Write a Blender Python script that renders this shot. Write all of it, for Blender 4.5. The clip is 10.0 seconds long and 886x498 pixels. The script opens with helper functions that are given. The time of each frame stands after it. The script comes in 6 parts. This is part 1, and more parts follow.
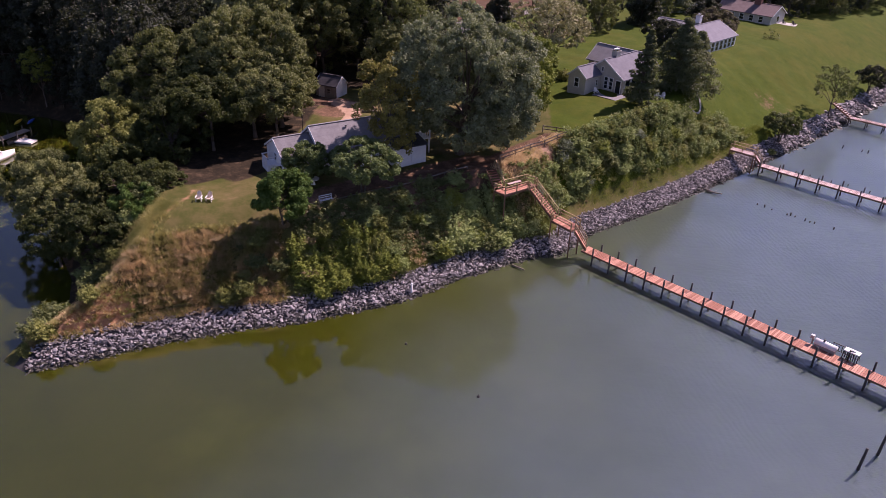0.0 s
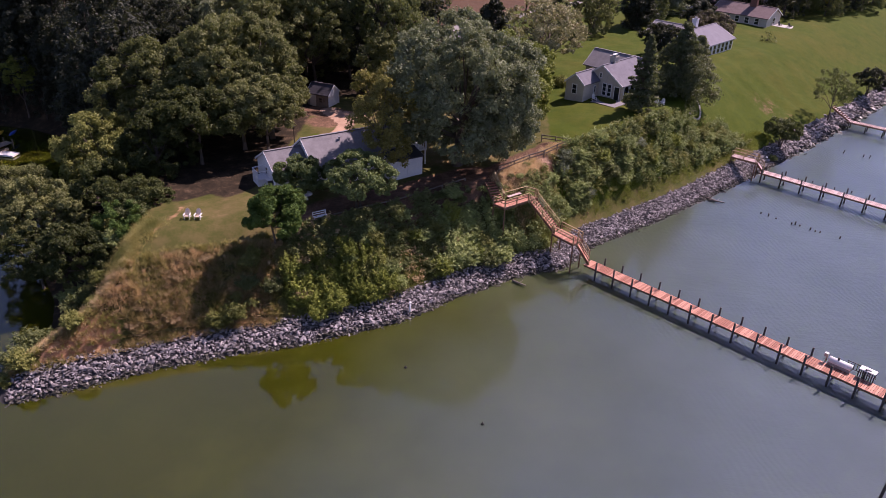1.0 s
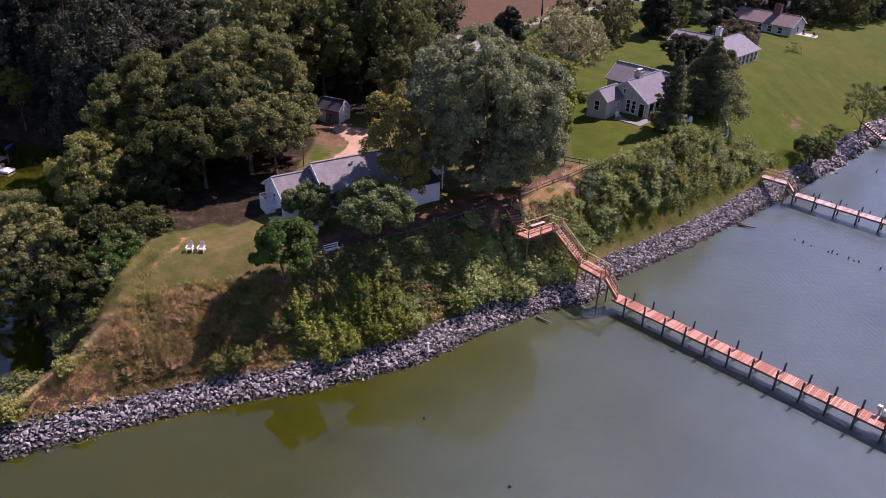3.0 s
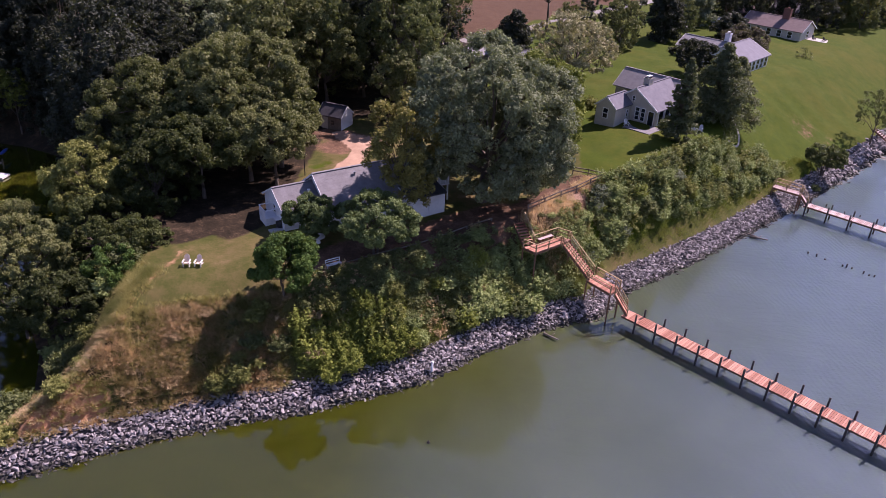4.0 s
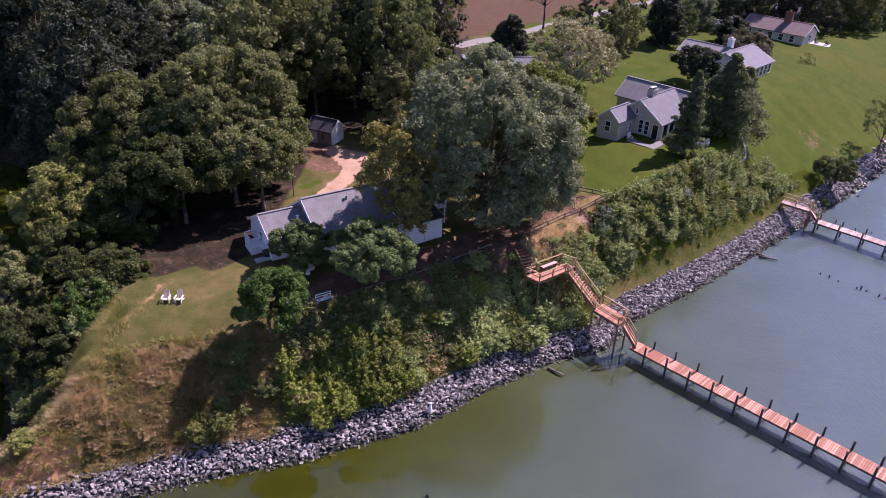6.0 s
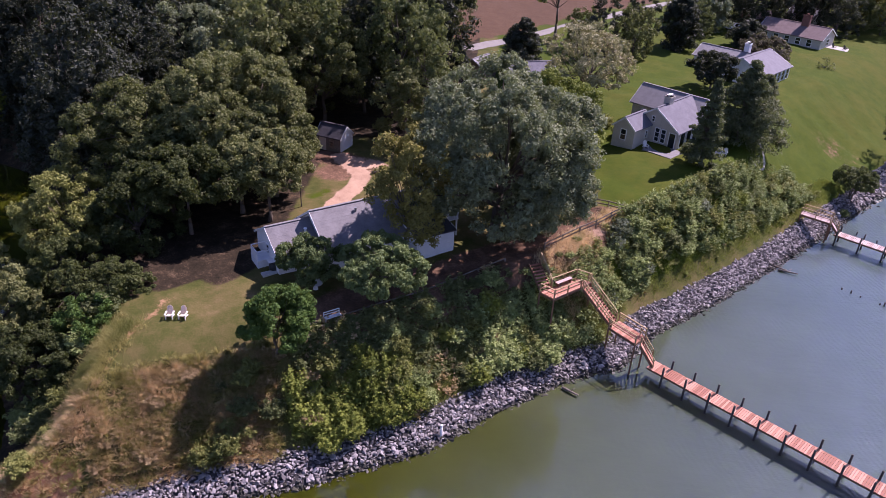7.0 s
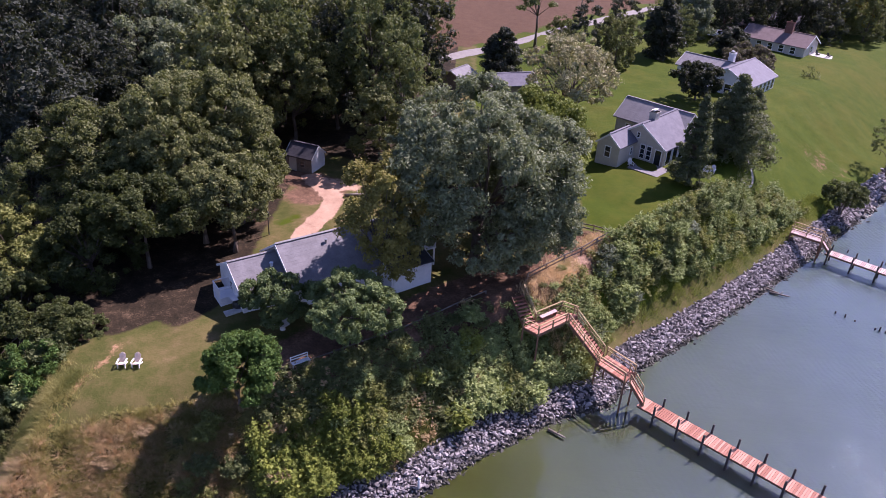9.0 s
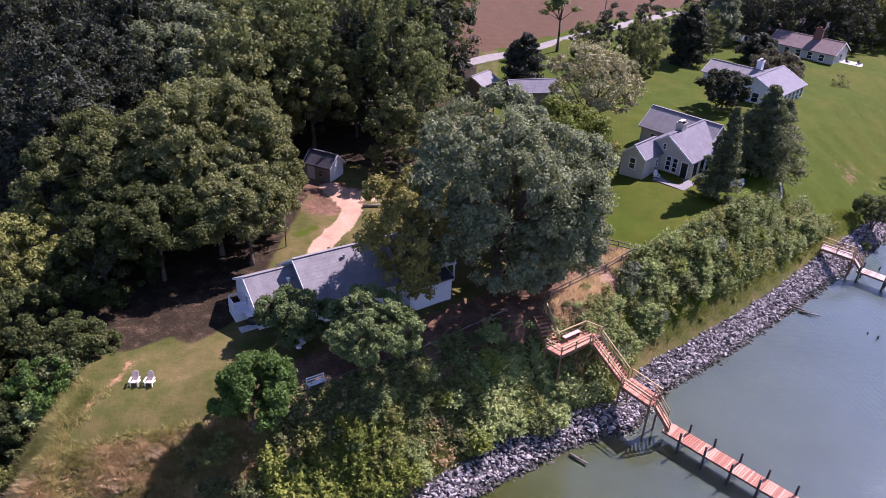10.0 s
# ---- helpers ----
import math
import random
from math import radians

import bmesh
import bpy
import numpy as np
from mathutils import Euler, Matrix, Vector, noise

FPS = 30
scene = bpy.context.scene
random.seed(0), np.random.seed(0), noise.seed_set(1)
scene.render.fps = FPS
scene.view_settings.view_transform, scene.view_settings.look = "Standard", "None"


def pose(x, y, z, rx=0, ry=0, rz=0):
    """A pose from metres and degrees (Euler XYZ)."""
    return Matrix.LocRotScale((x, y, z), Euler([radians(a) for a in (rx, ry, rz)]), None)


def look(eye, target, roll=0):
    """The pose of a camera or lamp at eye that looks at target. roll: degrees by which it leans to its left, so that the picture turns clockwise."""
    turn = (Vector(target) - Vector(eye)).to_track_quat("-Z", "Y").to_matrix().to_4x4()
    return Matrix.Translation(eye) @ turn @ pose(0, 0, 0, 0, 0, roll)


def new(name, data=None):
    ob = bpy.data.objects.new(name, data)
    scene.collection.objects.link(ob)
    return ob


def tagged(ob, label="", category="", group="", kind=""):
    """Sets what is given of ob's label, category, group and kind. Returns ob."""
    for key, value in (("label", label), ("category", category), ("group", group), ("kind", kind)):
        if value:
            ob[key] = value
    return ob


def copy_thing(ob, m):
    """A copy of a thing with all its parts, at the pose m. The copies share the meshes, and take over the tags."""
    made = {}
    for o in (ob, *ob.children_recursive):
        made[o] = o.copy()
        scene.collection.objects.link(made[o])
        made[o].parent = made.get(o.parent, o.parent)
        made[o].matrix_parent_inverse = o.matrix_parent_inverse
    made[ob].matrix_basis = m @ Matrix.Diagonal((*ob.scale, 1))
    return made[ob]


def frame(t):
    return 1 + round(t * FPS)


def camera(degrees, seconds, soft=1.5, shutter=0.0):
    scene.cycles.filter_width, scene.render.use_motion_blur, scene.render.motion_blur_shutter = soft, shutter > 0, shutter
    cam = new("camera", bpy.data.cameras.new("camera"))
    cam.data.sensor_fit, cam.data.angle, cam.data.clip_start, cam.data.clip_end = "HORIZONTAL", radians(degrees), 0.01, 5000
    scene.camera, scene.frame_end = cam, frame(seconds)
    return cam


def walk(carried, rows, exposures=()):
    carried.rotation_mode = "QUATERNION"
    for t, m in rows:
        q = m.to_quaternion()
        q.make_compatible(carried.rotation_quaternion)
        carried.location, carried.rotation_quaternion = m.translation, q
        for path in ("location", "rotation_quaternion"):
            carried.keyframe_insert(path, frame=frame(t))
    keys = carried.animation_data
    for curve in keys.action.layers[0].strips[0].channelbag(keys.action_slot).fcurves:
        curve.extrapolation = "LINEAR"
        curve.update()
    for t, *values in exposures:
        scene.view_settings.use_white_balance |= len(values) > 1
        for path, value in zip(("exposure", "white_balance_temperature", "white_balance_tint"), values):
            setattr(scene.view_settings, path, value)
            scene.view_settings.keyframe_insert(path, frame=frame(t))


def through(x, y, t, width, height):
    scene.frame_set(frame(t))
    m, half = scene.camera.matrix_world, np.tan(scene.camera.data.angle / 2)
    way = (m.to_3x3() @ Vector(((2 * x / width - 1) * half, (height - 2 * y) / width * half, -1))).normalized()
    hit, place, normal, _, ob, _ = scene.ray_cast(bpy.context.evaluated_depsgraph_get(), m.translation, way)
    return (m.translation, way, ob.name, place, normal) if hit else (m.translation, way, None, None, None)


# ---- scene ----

# ---- camera ----
cam = camera(62.0, 10.0, soft=0.85)
PATH = [
    (0, (1.736, 3.245, 42.144), (1.611, 5.001, 41.195), 2.4),
    (0.5, (1.132, 4.915, 42.247), (1.015, 6.673, 41.3), 2.3),
    (1, (0.584, 6.49, 42.275), (0.484, 8.249, 41.328), 2.2),
    (1.5, (-0.294, 8.273, 42.503), (-0.404, 10.028, 41.552), 2.3),
    (2, (-0.824, 9.808, 42.712), (-0.934, 11.563, 41.759), 2.4),
    (2.5, (-1.235, 11.284, 42.969), (-1.341, 13.039, 42.015), 2.4),
    (4, (-2.325, 15.477, 43.395), (-2.434, 17.229, 42.437), 2.8),
    (4.5, (-2.565, 16.893, 43.616), (-2.664, 18.644, 42.655), 2.9),
    (5, (-2.872, 18.309, 43.827), (-2.961, 20.059, 42.863), 3.0),
    (5.5, (-3.047, 19.649, 43.979), (-3.125, 21.399, 43.013), 2.9),
    (7, (-4.268, 23.634, 44.572), (-4.367, 25.376, 43.594), 3.2),
    (7.5, (-4.254, 24.951, 44.624), (-4.334, 26.695, 43.649), 3.3),
    (8, (-4.226, 26.211, 44.785), (-4.299, 27.955, 43.809), 3.3),
    (8.5, (-4.169, 27.584, 44.814), (-4.227, 29.33, 43.842), 3.3),
    (9, (-4.271, 28.942, 45.05), (-4.32, 30.687, 44.075), 3.4),
    (9.5, (-4.568, 30.063, 45.274), (-4.636, 31.806, 44.295), 3.4),
    (10, (-4.907, 31.265, 45.55), (-4.998, 33.006, 44.569), 3.5),
]
walk(cam, [(t, look(eye, target, roll)) for t, eye, target, roll in PATH],
     exposures=[(0, 0.50, 6600, 47), (5, 0.75, 6200, 45), (9.5, 0.98, 5950, 44), (10, 1.06, 5950, 43)])

# ---- light ----
SUN_AZ, SUN_EL = radians(42.5), radians(48.5)
world = bpy.data.worlds.new("world")
scene.world = world
world.use_nodes = True
wn = world.node_tree.nodes
sky = wn.new("ShaderNodeTexSky")
sky.sky_type, sky.sun_disc = "NISHITA", False
sky.sun_elevation, sky.sun_rotation = SUN_EL, radians(90) - SUN_AZ
sky.air_density, sky.dust_density, sky.ozone_density = 1.0, 0.4, 3.5
world.node_tree.links.new(sky.outputs[0], wn["Background"].inputs[0])
wn["Background"].inputs[1].default_value = 0.082
sun_data = bpy.data.lights.new("sun", "SUN")
sun_data.energy, sun_data.angle, sun_data.color = 5.0, radians(0.53), (1.0, 0.93, 0.83)
sun = new("sun", sun_data)
to_sun = Vector((math.cos(SUN_EL) * math.cos(SUN_AZ), math.cos(SUN_EL) * math.sin(SUN_AZ), math.sin(SUN_EL)))
sun.matrix_world = look(Vector((60, 60, 120)), Vector((60, 60, 120)) - to_sun)

# ---- materials ----
def shader(name, rough=0.7, metal=0.0, spec=0.4):
    m = bpy.data.materials.new(name)
    m.use_nodes = True
    b = m.node_tree.nodes["Principled BSDF"]
    b.inputs["Roughness"].default_value = rough
    b.inputs["Metallic"].default_value = metal
    b.inputs["Specular IOR Level"].default_value = spec
    return m, m.node_tree.nodes, m.node_tree.links, b


def noise_node(n, l, scale, detail=4.0, rough=0.6, coords="Object", stretch=None):
    tc = n.new("ShaderNodeTexCoord")
    t = n.new("ShaderNodeTexNoise")
    t.inputs["Scale"].default_value = scale
    t.inputs["Detail"].default_value = detail
    t.inputs["Roughness"].default_value = rough
    if stretch:
        mp = n.new("ShaderNodeMapping")
        mp.inputs["Scale"].default_value = stretch
        l.new(tc.outputs[coords], mp.inputs[0])
        l.new(mp.outputs[0], t.inputs["Vector"])
    else:
        l.new(tc.outputs[coords], t.inputs["Vector"])
    return t.outputs["Fac"]


def ramp(n, l, fac, stops):
    r = n.new("ShaderNodeValToRGB")
    e = r.color_ramp.elements
    e[0].position, e[0].color = stops[0][0], (*stops[0][1], 1)
    e[1].position, e[1].color = stops[-1][0], (*stops[-1][1], 1)
    for p, c in stops[1:-1]:
        k = e.new(p)
        k.color = (*c, 1)
    l.new(fac, r.inputs[0])
    return r.outputs[0]


def mix(n, l, fac, a, b, kind="MIX"):
    m = n.new("ShaderNodeMix")
    m.data_type, m.blend_type = "RGBA", kind
    for sock, v in ((m.inputs["Factor"], fac), (m.inputs["A"], a), (m.inputs["B"], b)):
        if isinstance(v, (int, float)):
            sock.default_value = v
        elif isinstance(v, tuple):
            sock.default_value = (*v, 1)
        else:
            l.new(v, sock)
    return m.outputs["Result"]


def calc(n, l, op, a, b=0.0):
    m = n.new("ShaderNodeMath")
    m.operation = op
    m.use_clamp = op == "MULTIPLY_ADD"
    for sock, v in zip(m.inputs, (a, b)):
        if isinstance(v, (int, float)):
            sock.default_value = v
        else:
            l.new(v, sock)
    return m.outputs[0]


def bump(n, l, b, height, strength=0.3, distance=0.05):
    k = n.new("ShaderNodeBump")
    k.inputs["Strength"].default_value = strength
    k.inputs["Distance"].default_value = distance
    l.new(height, k.inputs["Height"])
    l.new(k.outputs[0], b.inputs["Normal"])


def plain(name, dark, light, scale=3.0, rough=0.7, metal=0.0, relief=0.2, per_object=0.0, stretch=None):
    """A surface that varies between two tones at two scales."""
    m, n, l, b = shader(name, rough, metal)
    f = noise_node(n, l, scale, 6, 0.65, stretch=stretch)
    g = noise_node(n, l, scale * 7, 4, stretch=stretch)
    h = calc(n, l, "ADD", calc(n, l, "MULTIPLY", f, 0.65), calc(n, l, "MULTIPLY", g, 0.35))
    if per_object:
        o = n.new("ShaderNodeObjectInfo")
        h = calc(n, l, "ADD", h, calc(n, l, "MULTIPLY", calc(n, l, "SUBTRACT", o.outputs["Random"], 0.5), per_object))
    l.new(ramp(n, l, h, [(0.3, dark), (0.7, light)]), b.inputs["Base Color"])
    if relief:
        bump(n, l, b, g, relief, 0.02)
    return m


def foliage(name, dark, light, accent=None, amount=0.0, through=(0.25, 0.3, 0.05), share=0.28):
    """Leaves: a tone of its own for each leaf, and drifts of tone across the crown."""
    m, n, l, b = shader(name, 0.62, 0.0, 0.2)
    geo = n.new("ShaderNodeNewGeometry")
    info = n.new("ShaderNodeObjectInfo")
    f = noise_node(n, l, 0.45, 4)
    h = calc(n, l, "ADD", calc(n, l, "MULTIPLY", geo.outputs["Random Per Island"], 0.36), calc(n, l, "MULTIPLY", f, 0.72))
    h = calc(n, l, "ADD", h, calc(n, l, "MULTIPLY", calc(n, l, "SUBTRACT", info.outputs["Random"], 0.5), 0.3))
    col = ramp(n, l, h, [(0.2, dark), (0.85, light)])
    if accent:
        a = ramp(n, l, noise_node(n, l, 0.3, 3), [(0.62 - amount, (0, 0, 0)), (0.8 - amount, (1, 1, 1))])
        col = mix(n, l, a, col, accent)
    l.new(col, b.inputs["Base Color"])
    tr = n.new("ShaderNodeBsdfTranslucent")
    l.new(mix(n, l, 0.5, col, through), tr.inputs[0])
    ms = n.new("ShaderNodeMixShader")
    ms.inputs[0].default_value = share
    l.new(b.outputs[0], ms.inputs[1])
    l.new(tr.outputs[0], ms.inputs[2])
    l.new(ms.outputs[0], n["Material Output"].inputs[0])
    return m


M = {}
M["leaf_oak"] = foliage("leaf_oak", (0.055, 0.072, 0.044), (0.270, 0.306, 0.176))
M["leaf_mid"] = foliage("leaf_mid", (0.052, 0.074, 0.028), (0.190, 0.214, 0.082))
M["leaf_grove"] = foliage("leaf_grove", (0.058, 0.072, 0.026), (0.250, 0.262, 0.104), (0.10, 0.115, 0.03), 0.08)
# darkened past real leaf tone to carry shade and corner vignette
M["leaf_dark_shaded"] = foliage("leaf_dark_shaded", (0.013, 0.019, 0.013), (0.052, 0.062, 0.044), share=0.12)
# darker copy of leaf_mid, with bank shade put into its colour
M["leaf_bank_shaded"] = foliage("leaf_bank_shaded", (0.020, 0.030, 0.010), (0.092, 0.112, 0.035), share=0.24)
M["leaf_garden"] = foliage("leaf_garden", (0.045, 0.078, 0.030), (0.200, 0.262, 0.100))
M["leaf_bright"] = foliage("leaf_bright", (0.034, 0.080, 0.016), (0.120, 0.205, 0.046))
M["leaf_yellow"] = foliage("leaf_yellow", (0.101, 0.101, 0.030), (0.355, 0.304, 0.085), (0.22, 0.11, 0.04), 0.05)
M["leaf_lime"] = foliage("leaf_lime", (0.085, 0.116, 0.020), (0.275, 0.312, 0.062))
M["leaf_pale"] = foliage("leaf_pale", (0.25, 0.23, 0.11), (0.55, 0.52, 0.31), (0.24, 0.18, 0.13), 0.08)
M["leaf_conifer"] = foliage("leaf_conifer", (0.047, 0.070, 0.037), (0.178, 0.194, 0.097), (0.09, 0.06, 0.035), 0.0)
M["leaf_blue"] = foliage("leaf_blue", (0.075, 0.100, 0.062), (0.270, 0.310, 0.215))
M["leaf_plum"] = foliage("leaf_plum", (0.047, 0.041, 0.035), (0.149, 0.115, 0.095))
M["leaf_shrub"] = foliage("leaf_shrub", (0.090, 0.132, 0.040), (0.420, 0.490, 0.185))
M["leaf_olive"] = foliage("leaf_olive", (0.085, 0.102, 0.028), (0.300, 0.305, 0.090))
M["leaf_gold"] = foliage("leaf_gold", (0.121, 0.108, 0.016), (0.405, 0.324, 0.041))
M["straw"] = foliage("straw", (0.430, 0.300, 0.155), (0.840, 0.640, 0.390), (0.30, 0.26, 0.09), 0.08, (0.62, 0.50, 0.26), 0.5)
M["brush"] = foliage("brush", (0.20, 0.14, 0.075), (0.46, 0.33, 0.19), share=0.4)
M["hay"] = foliage("hay", (0.200, 0.190, 0.055), (0.540, 0.480, 0.185), (0.16, 0.19, 0.05), 0.10, (0.45, 0.42, 0.15), 0.5)
M["bark"] = plain("bark", (0.055, 0.042, 0.032), (0.17, 0.135, 0.105), 4, 0.9, relief=0.5, stretch=(1, 1, 0.25))
M["twig"] = plain("twig", (0.16, 0.11, 0.075), (0.33, 0.25, 0.18), 4, 0.9)
M["stone"] = plain("stone", (0.050, 0.044, 0.048), (0.36, 0.33, 0.33), 1.6, 0.85, relief=0.4, per_object=0.9)
M["cedar"] = plain("cedar", (0.30, 0.115, 0.072), (0.54, 0.265, 0.185), 2.5, 0.75, relief=0.2, per_object=0.7, stretch=(6, 6, 6))
M["cedar_bleached"] = plain("cedar_bleached", (0.36, 0.24, 0.22), (0.56, 0.42, 0.39), 2.5, 0.75, relief=0.2, per_object=0.6)
M["chair_slat"] = plain("chair_slat", (0.72, 0.54, 0.44), (0.86, 0.68, 0.58), 2.5, 0.75, relief=0.2)
M["rail_wood"] = plain("rail_wood", (0.24, 0.165, 0.08), (0.42, 0.31, 0.17), 3, 0.75, relief=0.2)
M["frame_wood"] = plain("frame_wood", (0.14, 0.07, 0.045), (0.26, 0.14, 0.09), 3, 0.8)
M["pile"] = plain("pile", (0.022, 0.020, 0.019), (0.085, 0.075, 0.068), 5, 0.8, relief=0.4)
M["weathered"] = plain("weathered", (0.11, 0.09, 0.075), (0.27, 0.225, 0.185), 3, 0.85, relief=0.3)
M["shingle_grey"] = plain("shingle_grey", (0.135, 0.128, 0.135), (0.245, 0.235, 0.245), 1.2, 0.9, relief=0.4, per_object=0.3)
M["shingle_light"] = plain("shingle_light", (0.115, 0.112, 0.135), (0.195, 0.19, 0.22), 1.2, 0.9, relief=0.4, per_object=0.2)
M["shingle_brown"] = plain("shingle_brown", (0.12, 0.085, 0.085), (0.21, 0.155, 0.15), 1.2, 0.9, relief=0.4)
M["white_paint"] = plain("white_paint", (0.62, 0.63, 0.66), (0.82, 0.82, 0.83), 0.8, 0.6, relief=0.05)
M["siding_grey"] = plain("siding_grey", (0.42, 0.385, 0.345), (0.56, 0.52, 0.47), 0.8, 0.7, relief=0.05)
M["brick_red"] = plain("brick_red", (0.13, 0.055, 0.045), (0.27, 0.13, 0.10), 4, 0.9)
M["plastic_white"] = plain("plastic_white", (0.66, 0.62, 0.62), (0.84, 0.82, 0.80), 1.5, 0.45, relief=0.03)
M["plastic_black"] = plain("plastic_black", (0.015, 0.015, 0.016), (0.04, 0.04, 0.042), 3, 0.5, relief=0.03)
M["plastic_blue"] = plain("plastic_blue", (0.02, 0.05, 0.25), (0.03, 0.10, 0.42), 2, 0.5, relief=0.03)
M["plastic_yellow"] = plain("plastic_yellow", (0.55, 0.33, 0.02), (0.75, 0.48, 0.04), 2, 0.5, relief=0.03)
M["concrete"] = plain("concrete", (0.36, 0.34, 0.32), (0.56, 0.54, 0.52), 1.5, 0.9, relief=0.2)
M["road"] = plain("road", (0.17, 0.155, 0.145), (0.27, 0.25, 0.235), 0.6, 0.9, relief=0.2)
M["paving"] = plain("paving", (0.14, 0.132, 0.14), (0.25, 0.235, 0.245), 2.0, 0.9, relief=0.2)
# roof shingles with tree shade put into their colour
M["shingle_shaded"] = plain("shingle_shaded", (0.035, 0.034, 0.040), (0.075, 0.072, 0.085), 1.2, 0.95, relief=0.4)
M["metal_grey"] = plain("metal_grey", (0.25, 0.25, 0.26), (0.45, 0.45, 0.46), 3, 0.4, 0.6, relief=0.05)
g_m, g_n, g_l, g_b = shader("window_glass", 0.06, 0.0, 0.6)
g_b.inputs["Base Color"].default_value = (0.018, 0.022, 0.028, 1)
M["glass"] = g_m


def ground_material():
    m, n, l, b = shader("ground", 0.95, 0.0, 0.15)
    at = n.new("ShaderNodeAttribute")
    at.attribute_name = "zone"
    sep = n.new("ShaderNodeSeparateColor")
    l.new(at.outputs["Color"], sep.inputs[0])
    at2 = n.new("ShaderNodeAttribute")
    at2.attribute_name = "zone2"
    sep2 = n.new("ShaderNodeSeparateColor")
    l.new(at2.outputs["Color"], sep2.inputs[0])
    big = noise_node(n, l, 0.09, 5)
    mid = noise_node(n, l, 0.6, 6, 0.7)
    fine = noise_node(n, l, 6.0, 5, 0.7)
    two = calc(n, l, "ADD", calc(n, l, "MULTIPLY", mid, 0.6), calc(n, l, "MULTIPLY", fine, 0.4))
    wide = calc(n, l, "ADD", calc(n, l, "MULTIPLY", noise_node(n, l, 0.22, 4, 0.65), 0.55), calc(n, l, "MULTIPLY", two, 0.45))
    dry = ramp(n, l, wide, [(0.34, (0.034, 0.050, 0.008)), (0.46, (0.070, 0.074, 0.018)), (0.57, (0.125, 0.100, 0.038)), (0.69, (0.24, 0.16, 0.09))])
    lush = ramp(n, l, two, [(0.3, (0.030, 0.054, 0.0015)), (0.7, (0.061, 0.085, 0.003))])
    lush = mix(n, l, ramp(n, l, calc(n, l, "ADD", calc(n, l, "MULTIPLY", big, 0.7), calc(n, l, "MULTIPLY", mid, 0.3)), [(0.46, (0, 0, 0)), (0.66, (0.6, 0.6, 0.6))]), lush, (0.086, 0.082, 0.010))
    dirt = ramp(n, l, two, [(0.36, (0.062, 0.036, 0.022)), (0.5, (0.125, 0.072, 0.045)), (0.66, (0.27, 0.155, 0.10))])
    drive = ramp(n, l, two, [(0.34, (0.30, 0.185, 0.125)), (0.66, (0.50, 0.335, 0.235))])
    # woodland litter with tree shade and tan sun dapples painted in
    shaded_litter = ramp(n, l, two, [(0.38, (0.012, 0.010, 0.006)), (0.53, (0.034, 0.024, 0.014)), (0.66, (0.125, 0.084, 0.050))])
    field = ramp(n, l, two, [(0.3, (0.070, 0.038, 0.022)), (0.7, (0.115, 0.068, 0.040))])
    clay = ramp(n, l, two, [(0.3, (0.25, 0.115, 0.060)), (0.5, (0.40, 0.21, 0.12)), (0.7, (0.55, 0.33, 0.21))])
    jag = calc(n, l, "MULTIPLY", calc(n, l, "SUBTRACT", two, 0.5), 1.3)

    def edge(sock):
        return ramp(n, l, calc(n, l, "ADD", sock, jag), [(0.4, (0, 0, 0)), (0.6, (1, 1, 1))])
    col = mix(n, l, edge(sep.outputs[0]), dry, lush)
    col = mix(n, l, edge(sep.outputs[2]), col, shaded_litter)
    col = mix(n, l, edge(sep.outputs[1]), col, dirt)
    col = mix(n, l, edge(sep2.outputs[0]), col, drive)
    col = mix(n, l, edge(sep2.outputs[1]), col, field)
    col = mix(n, l, edge(sep2.outputs[2]), col, clay)
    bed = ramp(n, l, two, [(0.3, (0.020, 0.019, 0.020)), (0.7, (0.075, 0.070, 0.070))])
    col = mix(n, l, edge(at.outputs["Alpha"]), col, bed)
    l.new(col, b.inputs["Base Color"])
    bump(n, l, b, two, 0.6, 0.15)
    return m


